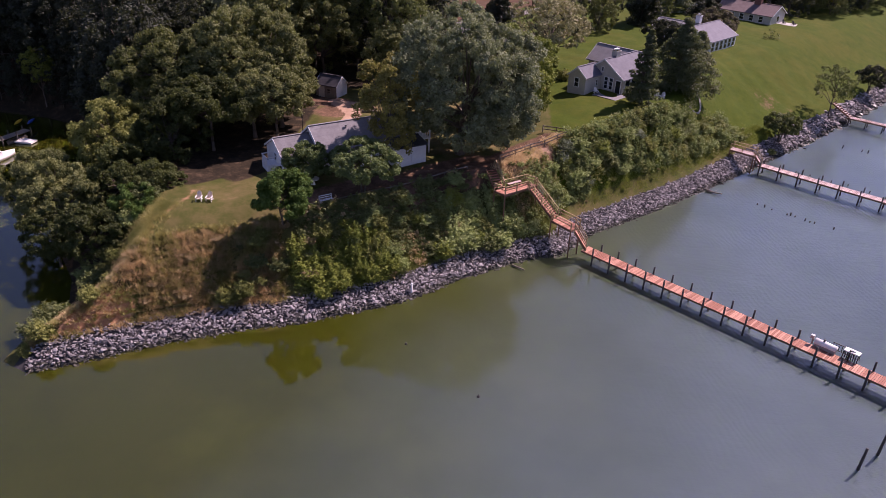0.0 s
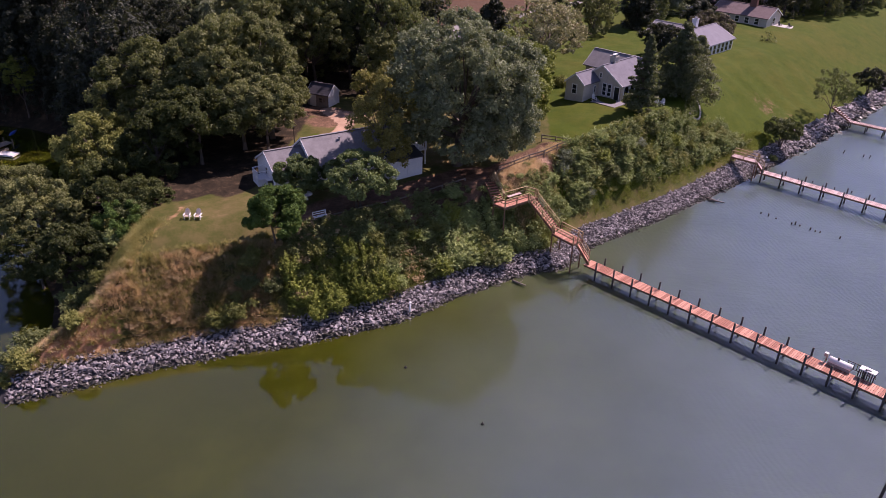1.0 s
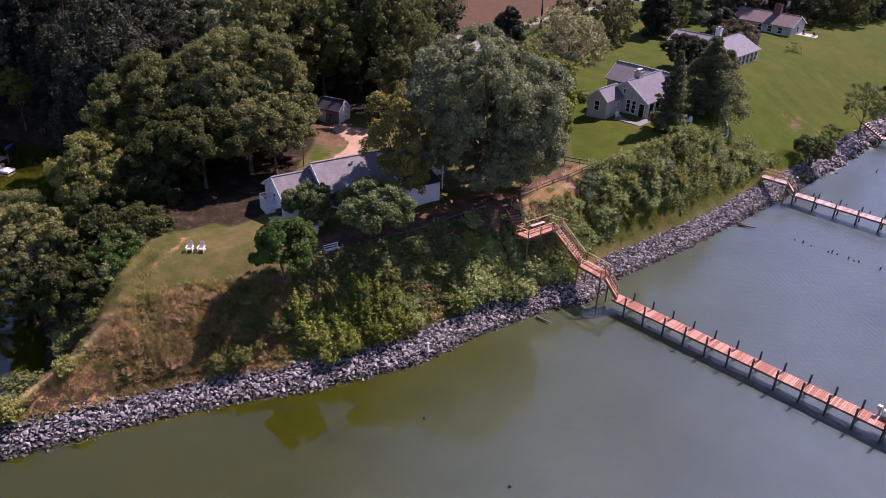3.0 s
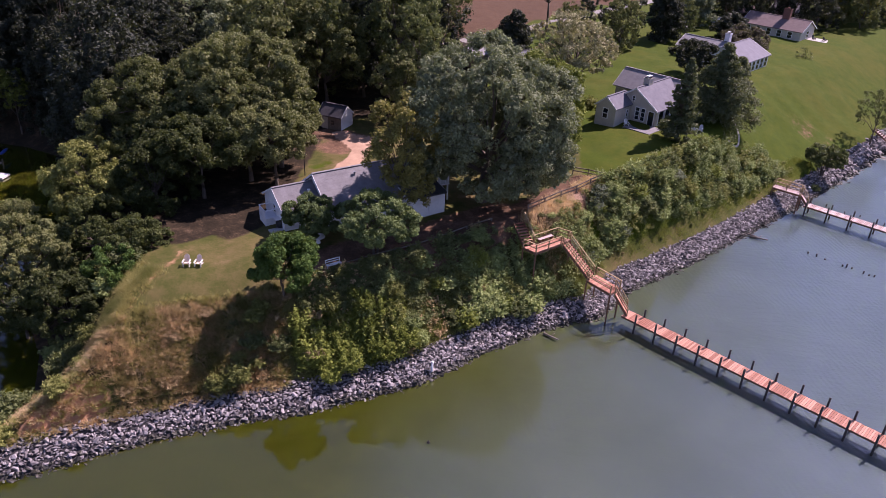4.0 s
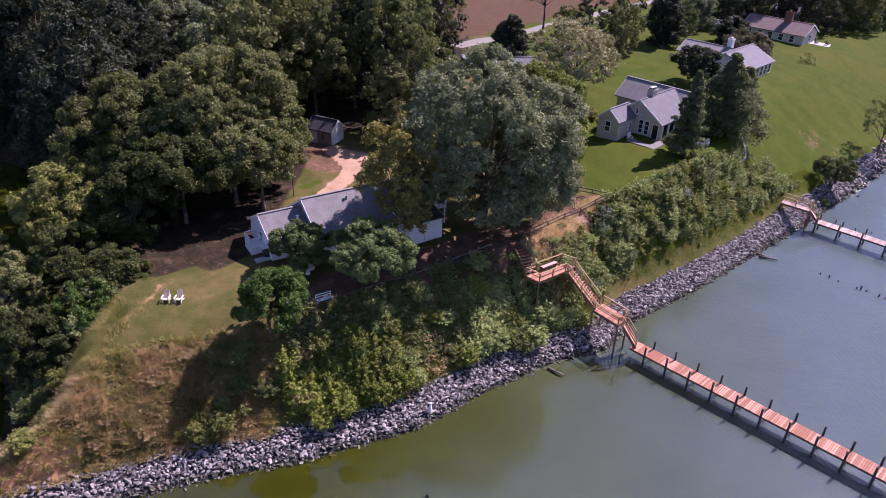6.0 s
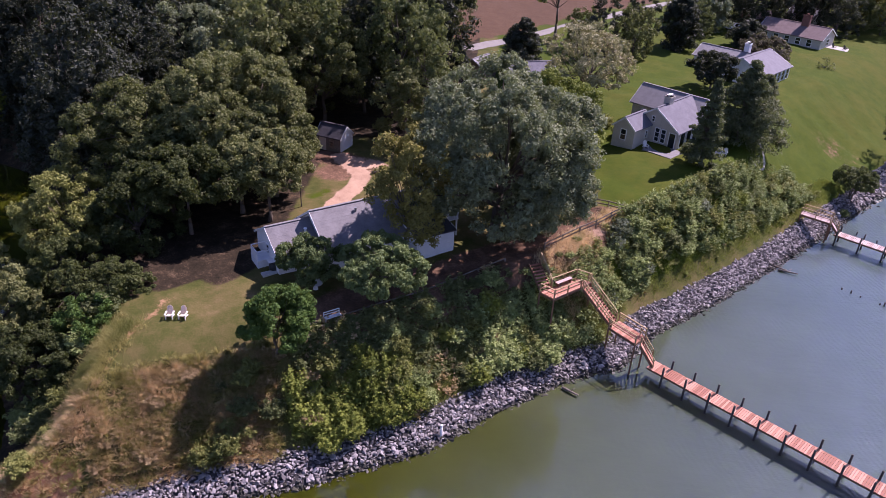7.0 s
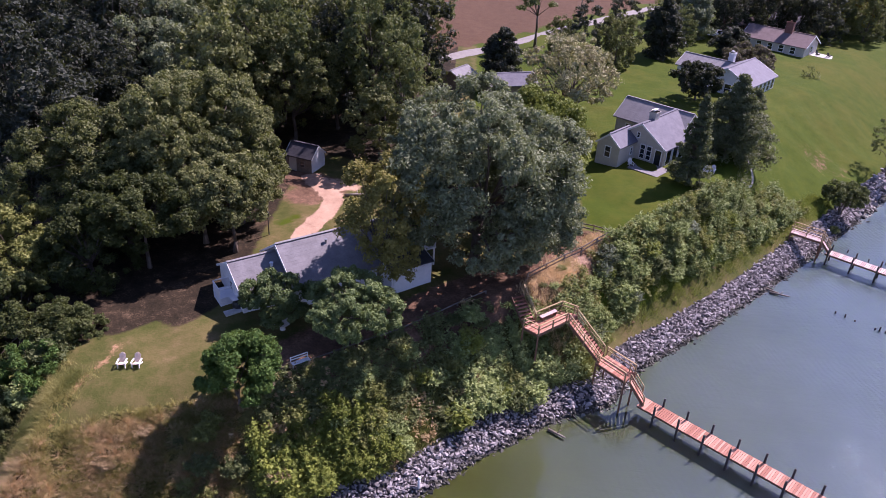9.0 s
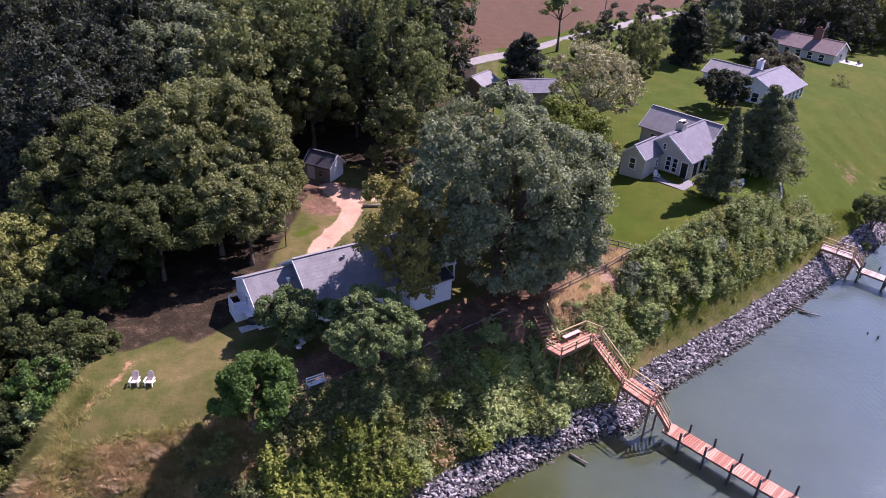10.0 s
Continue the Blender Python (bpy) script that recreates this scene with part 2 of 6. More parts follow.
def water_material():
    """Silty green river water: a murky body under a clear, gently rippled surface."""
    m, n, l, b = shader("water", 0.03, 0.0, 0.5)
    b.inputs["IOR"].default_value = 1.72
    tc = n.new("ShaderNodeTexCoord")

    def ripples(turn, stretch, scale, detail):
        mp = n.new("ShaderNodeMapping")
        mp.inputs["Rotation"].default_value = (0, 0, radians(turn))
        mp.inputs["Scale"].default_value = stretch
        l.new(tc.outputs["Object"], mp.inputs[0])
        t = n.new("ShaderNodeTexNoise")
        t.inputs["Scale"].default_value, t.inputs["Detail"].default_value = scale, detail
        l.new(mp.outputs[0], t.inputs["Vector"])
        return t.outputs["Fac"]
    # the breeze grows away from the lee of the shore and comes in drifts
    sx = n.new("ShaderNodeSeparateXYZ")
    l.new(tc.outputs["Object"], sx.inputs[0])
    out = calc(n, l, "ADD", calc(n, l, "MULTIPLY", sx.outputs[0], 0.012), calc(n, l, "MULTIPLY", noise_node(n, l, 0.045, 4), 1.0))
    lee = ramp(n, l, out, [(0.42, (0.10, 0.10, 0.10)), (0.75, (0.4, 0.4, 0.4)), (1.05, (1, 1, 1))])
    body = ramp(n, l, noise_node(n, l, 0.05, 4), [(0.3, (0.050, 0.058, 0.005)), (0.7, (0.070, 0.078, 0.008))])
    # lens vignette and dark reflection painted into the water off the point
    off_point_shade = ramp(n, l, calc(n, l, "ADD", calc(n, l, "MULTIPLY", sx.outputs[0], 0.02), calc(n, l, "MULTIPLY", noise_node(n, l, 0.08, 4), 0.8)), [(0.0, (0.60, 0.60, 0.56)), (0.55, (1, 1, 1))])
    body = mix(n, l, 1.0, body, off_point_shade, "MULTIPLY")
    # open channel: greyer water with sky glare painted in, stronger with x
    channel_glare = ramp(n, l, noise_node(n, l, 0.05, 4), [(0.3, (0.066, 0.094, 0.096)), (0.7, (0.090, 0.122, 0.124))])
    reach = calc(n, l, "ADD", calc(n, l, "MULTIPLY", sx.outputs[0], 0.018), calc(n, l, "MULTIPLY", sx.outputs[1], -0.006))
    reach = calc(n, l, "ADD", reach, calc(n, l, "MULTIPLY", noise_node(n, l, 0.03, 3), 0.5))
    glare_share = ramp(n, l, calc(n, l, "ADD", reach, 0.5), [(0.15, (0, 0, 0)), (0.85, (1, 1, 1))])
    l.new(mix(n, l, glare_share, body, channel_glare), b.inputs["Base Color"])
    b.inputs["Subsurface Weight"].default_value = 0.75
    b.inputs["Subsurface Radius"].default_value = (0.8, 1.0, 0.4)
    b.inputs["Subsurface Scale"].default_value = 0.45
    both = calc(n, l, "ADD", ripples(35, (0.5, 1.6, 1), 1.1, 4), calc(n, l, "MULTIPLY", ripples(20, (0.7, 1.8, 1), 4.5, 3), 0.4))
    mp = n.new("ShaderNodeMapping")
    mp.inputs["Rotation"].default_value = (0, 0, radians(-14))
    l.new(tc.outputs["Object"], mp.inputs[0])
    train = n.new("ShaderNodeTexWave")
    train.inputs["Scale"].default_value, train.inputs["Distortion"].default_value = 0.5, 9.0
    train.inputs["Detail"].default_value, train.inputs["Detail Scale"].default_value = 3.0, 0.6
    l.new(mp.outputs[0], train.inputs["Vector"])
    gust = ramp(n, l, noise_node(n, l, 0.06, 3), [(0.42, (0, 0, 0)), (0.62, (0.28, 0.28, 0.28))])
    both = calc(n, l, "ADD", both, calc(n, l, "MULTIPLY", train.outputs["Fac"], gust))
    bump(n, l, b, calc(n, l, "MULTIPLY", both, lee), 0.34, 0.12)
    return m


M["ground"] = ground_material()
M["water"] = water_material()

# ---- helpers for building ----
def mesh_of(name, verts, faces, material=None, smooth=False):
    me = bpy.data.meshes.new(name)
    me.from_pydata([tuple(v) for v in verts], [], [tuple(f) for f in faces])
    if material:
        me.materials.append(M[material])
    if smooth:
        me.polygons.foreach_set("use_smooth", [True] * len(me.polygons))
    me.update()
    return me


def quads_mesh(name, verts, material, sides=4):
    """A mesh of loose polygons, from an array of shape (count, sides, 3)."""
    count = len(verts)
    me = bpy.data.meshes.new(name)
    me.vertices.add(count * sides)
    me.vertices.foreach_set("co", np.asarray(verts, dtype=np.float32).ravel())
    me.loops.add(count * sides)
    me.loops.foreach_set("vertex_index", np.arange(count * sides, dtype=np.int32))
    me.polygons.add(count)
    me.polygons.foreach_set("loop_start", np.arange(0, count * sides, sides, dtype=np.int32))
    me.polygons.foreach_set("loop_total", np.full(count, sides, dtype=np.int32))
    me.materials.append(M[material])
    me.update(calc_edges=True)
    return me


def part(name, me, parent, label="", m=None):
    ob = new(name, me)
    ob.parent = parent
    if m is not None:
        ob.matrix_basis = m
    if label:
        ob["label"] = label
    return ob


def thing(name, label, category, m=None, group="", kind=""):
    ob = new(name)
    ob.empty_display_size = 0.2
    if m is not None:
        ob.matrix_basis = m
    return tagged(ob, label, category, group, kind)


class Shape:
    """Collects boxes, tubes and polygons into one mesh."""

    def __init__(self):
        self.v, self.f = [], []

    def poly(self, pts):
        k = len(self.v)
        self.v += [tuple(p) for p in pts]
        self.f.append(tuple(range(k, k + len(pts))))
        return self

    def box(self, x0, y0, z0, x1, y1, z1, m=None):
        k = len(self.v)
        c = [(x, y, z) for z in (z0, z1) for y in (y0, y1) for x in (x0, x1)]
        self.v += [tuple(m @ Vector(p)) for p in c] if m is not None else c
        self.f += [tuple(k + i for i in q) for q in ((0, 2, 3, 1), (4, 5, 7, 6), (0, 1, 5, 4), (2, 6, 7, 3), (0, 4, 6, 2), (1, 3, 7, 5))]
        return self

    def beam(self, a, b, w, h):
        """A straight beam from a to b, w wide and h high."""
        a, b = Vector(a), Vector(b)
        d = (b - a).normalized()
        side = d.cross(Vector((0, 0, 1)))
        side = side.normalized() if side.length > 1e-4 else Vector((1, 0, 0))
        up = side.cross(d)
        k = len(self.v)
        for p in (a, b):
            for s, t in ((-1, -1), (1, -1), (1, 1), (-1, 1)):
                self.v.append(tuple(p + side * (s * w / 2) + up * (t * h / 2)))
        self.f += [tuple(k + i for i in q) for q in ((0, 1, 2, 3), (7, 6, 5, 4), (0, 4, 5, 1), (1, 5, 6, 2), (2, 6, 7, 3), (3, 7, 4, 0))]
        return self

    def tube(self, a, b, r0, r1, sides=7, cap=True):
        a, b = Vector(a), Vector(b)
        d = (b - a).normalized()
        s = d.orthogonal().normalized()
        t = d.cross(s)
        k = len(self.v)
        for p, r in ((a, r0), (b, r1)):
            for i in range(sides):
                w = 2 * math.pi * i / sides
                self.v.append(tuple(p + (s * math.cos(w) + t * math.sin(w)) * r))
        for i in range(sides):
            j = (i + 1) % sides
            self.f.append((k + i, k + j, k + sides + j, k + sides + i))
        if cap:
            self.f.append(tuple(k + sides + i for i in range(sides)))
            self.f.append(tuple(k + i for i in reversed(range(sides))))
        return self

    def mesh(self, name, material, smooth=False):
        return mesh_of(name, self.v, self.f, material, smooth)


def smoothstep(a, b, x):
    t = np.clip((np.asarray(x, dtype=float) - a) / (b - a), 0, 1)
    return t * t * (3 - 2 * t)


# ---- the lie of the land ----
SHORE = [(900, 1100), (400, 530), (200, 297), (120, 205), (81, 160), (67.4, 144), (52.6, 127), (43, 116.6), (32.9, 106), (23, 96),
         (14.5, 88.3), (12.0, 84.6), (10.4, 82.0), (7.6, 81.0), (4.1, 78.8), (-2.2, 73.6), (-7.5, 68.4), (-12, 66), (-16, 63.7), (-21.8, 61.5), (-28, 58.5), (-33.7, 55),
         (-38.5, 52.2)]
CREEK = [(-38.5, 52.2), (-41.5, 53.5), (-41.5, 57), (-40, 62), (-43, 68), (-49.5, 76), (-54, 88), (-56, 98), (-59, 106), (-64, 113), (-74, 117),
         (-95, 120), (-150, 118), (-400, 100), (-2400, 60)]


def to_line(px, py, line):
    best = np.full(np.shape(px), 1e9)
    for (ax, ay), (bx, by) in zip(line[:-1], line[1:]):
        dx, dy = bx - ax, by - ay
        t = np.clip(((px - ax) * dx + (py - ay) * dy) / (dx * dx + dy * dy), 0, 1)
        best = np.minimum(best, np.hypot(px - ax - t * dx, py - ay - t * dy))
    return best


def inside(px, py, poly):
    hit = np.zeros(np.shape(px), dtype=bool)
    for (ax, ay), (bx, by) in zip(poly, poly[1:] + poly[:1]):
        c = (ay > py) != (by > py)
        with np.errstate(divide="ignore", invalid="ignore"):
            hit ^= c & (px < (bx - ax) * (py - ay) / (by - ay + 1e-12) + ax)
    return hit


LAND = SHORE + CREEK[1:] + [(-2400, 2400), (900, 2400)]


def ground_z(px, py):
    px, py = np.asarray(px, dtype=float), np.asarray(py, dtype=float)
    ds, dc = to_line(px, py, SHORE), to_line(px, py, CREEK)
    land = inside(px, py, LAND)
    k = smoothstep(24, 50, px + (py - 100) * 0.1)
    top = 8.2 + 2.0 * smoothstep(-4, 20, px) + 0.012 * np.clip(ds - 10, 0, 90) * (1 - smoothstep(-4, 20, px))
    rip = 1.7 + 0.9 * k
    point = 1 - smoothstep(-24, -17, px)
    rise = smoothstep(2.4 + 0.8 * k, 9.4 + 13 * k, ds) * (1 - point) + (1 - (1 - np.clip((ds - 2.8) / 11.0, 0, 1)) ** 1.9) * point
    east = np.where(ds < 3.1 + 0.8 * k, rip * ds / (3.1 + 0.8 * k), rip + (top - rip) * rise)
    west = np.where(dc < 1.5, 0.5 * dc / 1.5, 0.5 + (top - 0.5) * smoothstep(0.5, 10.6, dc))
    z = np.minimum(east, west)
    d = np.minimum(ds, dc)
    wave = 0.12 * np.sin(px * 0.7 + 1.3 * np.sin(py * 0.31)) * np.sin(py * 0.6 + px * 0.21) * smoothstep(3.5, 6, d)
    return np.where(land, z + wave, -np.minimum(2.2, 0.5 * d))


def gz(x, y):
    return float(ground_z(np.array([x]), np.array([y]))[0])


def axis(lo, hi, step, far_lo, far_hi):
    mid = np.arange(lo, hi + step / 2, step)
    left, right, s = [lo], [hi], step
    while left[-1] > far_lo:
        s *= 1.13
        left.append(left[-1] - s)
    s = step
    while right[-1] < far_hi:
        s *= 1.13
        right.append(right[-1] + s)
    return np.concatenate([left[:0:-1], mid, right[1:]])


def strip_weight(px, py, line, half, soft):
    return 1 - smoothstep(half - soft, half + soft, to_line(px, py, line))


DRIVE = [(-20.2, 90), (-20.6, 96), (-19.2, 101), (-19.0, 104), (-21.0, 107.5), (-23, 109.5)]
ROADLINE = [(-200, 120), (-60, 138), (-25, 152), (-12.2, 164), (-5.3, 171.5), (4.8, 182), (23.3, 203), (39.9, 223.5), (59.8, 241), (150, 320), (600, 700)]


def build_ground():
    xs, ys = axis(-62, 62, 0.7, -2300, 2300), axis(46, 150, 0.7, -2300, 2300)
    gx, gy = np.meshgrid(xs, ys)
    px, py = gx.ravel(), gy.ravel()
    z = ground_z(px, py)
    nx, ny = len(xs), len(ys)
    idx = np.arange(nx * ny).reshape(ny, nx)
    faces = np.stack([idx[:-1, :-1], idx[:-1, 1:], idx[1:, 1:], idx[1:, :-1]], -1).reshape(-1, 4)
    me = bpy.data.meshes.new("ground")
    me.from_pydata(np.stack([px, py, z], -1).tolist(), [], faces.tolist())
    me.polygons.foreach_set("use_smooth", [True] * len(me.polygons))
    me.materials.append(M["ground"])
    ds, dc = to_line(px, py, SHORE), to_line(px, py, CREEK)
    fence = smoothstep(-1.5, 1.5, (px - 7.0) + np.clip((96 - py) * 0.9, -2, 40))
    lush = fence * (py > 90) * smoothstep(3.5, 5, ds)
    lush = np.maximum(lush, smoothstep(0, 4, px + 6) * smoothstep(118, 124, py))
    lush = np.maximum(lush, 0.6 * strip_weight(px, py, [(-23.6, 97.4), (-22.4, 99.2)], 1.0, 0.8))
    dirt = strip_weight(px, py, [(-6, 84), (1, 88), (4.5, 92), (9, 96.5)], 2.4, 1.2)
    dirt = np.maximum(dirt, strip_weight(px, py, [(-15.5, 76.2), (-7.5, 82.2), (-1, 88)], 3.2, 1.8))
    dirt = np.maximum(dirt, 0.8 * strip_weight(px, py, [(-22.5, 104.5), (-20, 107), (-24, 109)], 2.6, 2.0))
    dirt = np.maximum(dirt, 0.42 * (1 - smoothstep(1.5, 7.5, np.hypot((px - 50.5) * 0.75, py - 138.0))))
    # edge follows the shade line that the grove throws over the lawn
    shaded_litter = smoothstep(-1.5, 2.0, py - 80.2 - 0.684 * (px + 25.6) + 1.1 * np.sin(px * 1.1) * np.sin(px * 0.43 + 1)) * (1 - smoothstep(-26.0, -23.5, px))
    shaded_litter = np.maximum(shaded_litter, smoothstep(112, 120, py) * (px < -8))
    shaded_litter = np.maximum(shaded_litter, (1 - smoothstep(6, 9, dc)) * (py > 60) * 0.8)
    drive = np.maximum(strip_weight(px, py, DRIVE, 1.15, 0.5), 0.75 * strip_weight(px, py, [(-21.5, 107.8), (-18, 108)], 1.6, 1.4))
    drive = np.maximum(drive, 0.55 * strip_weight(px, py, [(2.6, 88.4), (6.5, 92.4), (9.8, 95.6)], 0.9, 0.8))
    road_d = to_line(px, py, ROADLINE)
    beyond = inside(px, py, ROADLINE + [(600, 2400), (-200, 2400)])
    field = np.where(beyond & (px > -30), smoothstep(3, 5, road_d), 0)
    clay = 0.95 * strip_weight(px, py, [(-36.4, 57.0), (-34.6, 58.8), (-33.0, 59.8)], 1.2, 1.7) + 0.62 * strip_weight(px, py, [(-32.6, 66.5), (-32.0, 70.2), (-31.0, 73.6), (-30.9, 75.4)], 0.5, 0.9) + 0.5 * strip_weight(px, py, [(-30.6, 66.0), (-28.6, 67.2)], 0.8, 1.0)
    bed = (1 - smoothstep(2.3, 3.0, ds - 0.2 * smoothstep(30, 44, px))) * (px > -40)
    for key, chans in (("zone", (lush, dirt, shaded_litter, bed)), ("zone2", (drive, field, clay))):
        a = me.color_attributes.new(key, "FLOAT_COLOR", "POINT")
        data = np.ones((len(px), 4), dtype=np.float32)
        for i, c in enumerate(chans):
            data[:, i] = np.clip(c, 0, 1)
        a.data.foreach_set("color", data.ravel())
    me.update()
    tagged(new("ground", me), "grassy bluff and lawns above a tidal river shore", "ground", kind="structure")


build_ground()
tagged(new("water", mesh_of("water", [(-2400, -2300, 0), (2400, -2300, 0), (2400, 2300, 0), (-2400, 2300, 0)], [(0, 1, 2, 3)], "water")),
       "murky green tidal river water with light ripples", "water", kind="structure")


def ribbon(line, width, lift):
    pts = []
    for (ax, ay), (bx, by) in zip(line[:-1], line[1:]):
        n = max(1, int(math.hypot(bx - ax, by - ay) / 4))
        pts += [(ax + (bx - ax) * i / n, ay + (by - ay) * i / n) for i in range(n)]
    pts.append(line[-1])
    sh = Shape()
    rows = []
    for i, p in enumerate(pts):
        a, b = pts[max(0, i - 1)], pts[min(len(pts) - 1, i + 1)]
        d = Vector((b[0] - a[0], b[1] - a[1])).normalized()
        rows.append([(p[0] - d.y * width * s, p[1] + d.x * width * s) for s in (-0.5, 0, 0.5)])
    for row in rows:
        for q in row:
            sh.v.append((*q, gz(*q) + lift))
    for i in range(len(rows) - 1):
        for j in range(2):
            k = i * 3 + j
            sh.f.append((k, k + 3, k + 4, k + 1))
    return sh


tagged(new("road", ribbon(ROADLINE, 3.2, 0.08).mesh("road", "road", True)), "pale sunlit two-lane country road", "road", kind="structure")

# ---- trees and shrubs ----
def leaf_cards(centres, radii, count, size, rng, squash=0.8, upright=0.35, sides=4):
    """Leaf sprays as bent quads, spread over the shells of many small clumps."""
    which = rng.integers(0, len(centres), count)
    d = rng.normal(size=(count, 3))
    d /= np.linalg.norm(d, axis=1)[:, None]
    r = radii[which] * (0.35 + 0.8 * rng.random(count) ** 0.7)
    p = centres[which] + d * r[:, None] * np.array([1, 1, squash])
    nrm = d * 0.65 + rng.normal(size=(count, 3)) * 0.6 + np.array([0, 0, upright])
    nrm /= np.linalg.norm(nrm, axis=1)[:, None]
    a = np.cross(nrm, rng.normal(size=(count, 3)))
    a /= np.linalg.norm(a, axis=1)[:, None]
    b = np.cross(nrm, a)
    s = size * (0.6 + 0.8 * rng.random(count))[:, None]
    long = 0.62 + 0.5 * rng.random(count)[:, None]
    if sides == 3:
        return np.stack([p - a * s * 0.6, p + b * s * 0.6 * long, p + a * s * 0.6 - b * s * 0.25], 1)
    return np.stack([p - a * s * 0.5, p + b * s * 0.5 * long - nrm * s * 0.12, p + a * s * 0.55, p - b * s * 0.5 * long - nrm * s * 0.12], 1)


def crown_clumps(n, rx, ry, z0, z1, rng, clump, low_cut=-0.55, lobes=6, taper=0.0):
    """Centres and radii of the clumps of a broad, uneven crown."""
    # boughs: a few large billows, each covered in small clumps
    boughs = []
    for i in range(lobes * 3):
        f = (i + 0.5) / (lobes * 3)
        up = low_cut + (1 - low_cut) * f
        a = i * 2.39996 + rng.normal() * 0.3
        w = math.sqrt(max(0.0, 1 - up * up))
        reach = rng.uniform(0.58, 0.80)
        boughs.append((w * math.cos(a) * reach, w * math.sin(a) * reach, up * reach, rng.uniform(0.26, 0.42)))
    out = []
    while len(out) < n:
        bx, by, bz, br = boughs[int(rng.integers(0, len(boughs)))] if rng.random() < 0.86 else (0, 0, 0, 0.6)
        d = rng.normal(size=3) + np.array([bx, by, bz + 0.25]) * 1.4
        d /= np.linalg.norm(d)
        q = np.array([bx, by, bz]) + d * br * rng.uniform(0.75, 1.05)
        t = 0.5 + 0.5 * q[2]
        if t < -0.02 or (rng.random() < 0.08):
            continue
        wide = 1 - taper * t
        out.append((q[0] * rx * wide, q[1] * ry * wide, z0 + (z1 - z0) * t))
    c = np.array(out)
    return c, clump * (0.45 + 1.0 * rng.random(n) ** 1.3)


def trunk_mesh(name, height, radius, targets, rng, stems=1, material="bark", lean=(0, 0)):
    sh = Shape()
    for s in range(stems):
        off = Vector((rng.normal() * radius * (stems > 1) * 1.5, rng.normal() * radius * (stems > 1) * 1.5, 0))
        p = off + Vector((0, 0, -0.6))
        r = radius
        steps = 5
        nodes = []
        for i in range(steps):
            q = Vector((lean[0] * (i + 1) / steps + rng.normal() * radius * 0.4, lean[1] * (i + 1) / steps + rng.normal() * radius * 0.4, height * (i + 1) / steps)) + off * (1 + 0.6 * i)
            sh.tube(p, q, r * (1.35 if i == 0 else 1), r * 0.82, 8)
            nodes.append((q, r * 0.82))
            p, r = q, r * 0.82
        for t in targets[s::stems]:
            t = Vector(t)
            q, rr = nodes[min(steps - 1, max(1, int(steps * (0.35 + 0.5 * rng.random()))))]
            if t.z < q.z:
                q, rr = nodes[1]
            m1 = q.lerp(t, 0.5) + Vector((rng.normal(), rng.normal(), abs(rng.normal()))) * 0.05 * (t - q).length
            sh.tube(q, m1, rr * 0.55, rr * 0.32, 5, False)
            sh.tube(m1, t, rr * 0.32, rr * 0.08, 5, False)
    return sh.mesh(name, material, True)


def broad_tree(name, label, x, y, top, rx, ry, low, leaf, seed, clumps=90, leaves=26000, size=0.34, clump=1.5, trunk=0.35, stems=1, lobes=6, group="", limbs=22, z=None, taper=0.0, sides=3, low_cut=-0.7, fine=3.2):
    rng = np.random.default_rng(seed)
    base = gz(x, y) if z is None else z
    t = thing(name, label, "tree", pose(x, y, base), group)
    clumps, clump = int(clumps * fine * 1.6), clump * 0.48 / math.sqrt(fine / 1.75)
    if sides == 3:
        leaves, size = int(leaves * (2.5 if fine > 2 else 1.7)), size * (0.66 if fine > 2 else 0.78)
    c, r = crown_clumps(clumps, rx, ry, low - base, top - base - clump * 0.6, rng, clump, low_cut, lobes, taper)
    pick = c[rng.choice(len(c), min(limbs, len(c)), replace=False)]
    part("trunk", trunk_mesh("trunk", (low - base) + (top - low) * 0.45, trunk, pick, rng, stems), t)
    part("crown", quads_mesh("crown", leaf_cards(c, r, leaves, size, rng, sides=sides), leaf, sides), t)
    return t


def conifer(name, label, x, y, height, radius, leaf, seed, leaves=12000, size=0.32, column=False, group=""):
    rng = np.random.default_rng(seed)
    t = thing(name, label, "tree", pose(x, y, gz(x, y)), group)
    n = 230 if not column else 120
    f = rng.random(n) ** 0.9
    if not column:
        f = np.clip(np.round(f * height) / height + rng.normal(size=n) * 0.018, 0, 1)
    ang = rng.random(n) * 2 * math.pi
    wide = radius * (1 - 0.85 * np.clip((f - 0.45) / 0.55, 0, 1) ** 2.2 if column else (1.02 - f) ** 0.85)
    rr = wide * (1 + 0.16 * np.sin(2 * ang + seed) + 0.14 * np.sin(3 * ang + 9 * f)) * (0.35 + 0.8 * rng.random(n) ** 0.8)
    c = np.stack([np.cos(ang) * rr, np.sin(ang) * rr, 0.5 + f * (height - 0.8) - 0.22 * rr], 1)
    r = (0.30 + 0.35 * (1 - f)) * (0.7 + 0.6 * rng.random(n)) * (1.5 if column else 1.0) * radius / 2.6
    part("trunk", trunk_mesh("trunk", height * 0.92, 0.05 + height * 0.014, [tuple(p) for p in c[:40]], rng), t)
    part("crown", quads_mesh("crown", leaf_cards(c, r, int(leaves * 1.7), size * 0.8, rng, 0.6, 0.5, 3), leaf, 3), t)
    return t


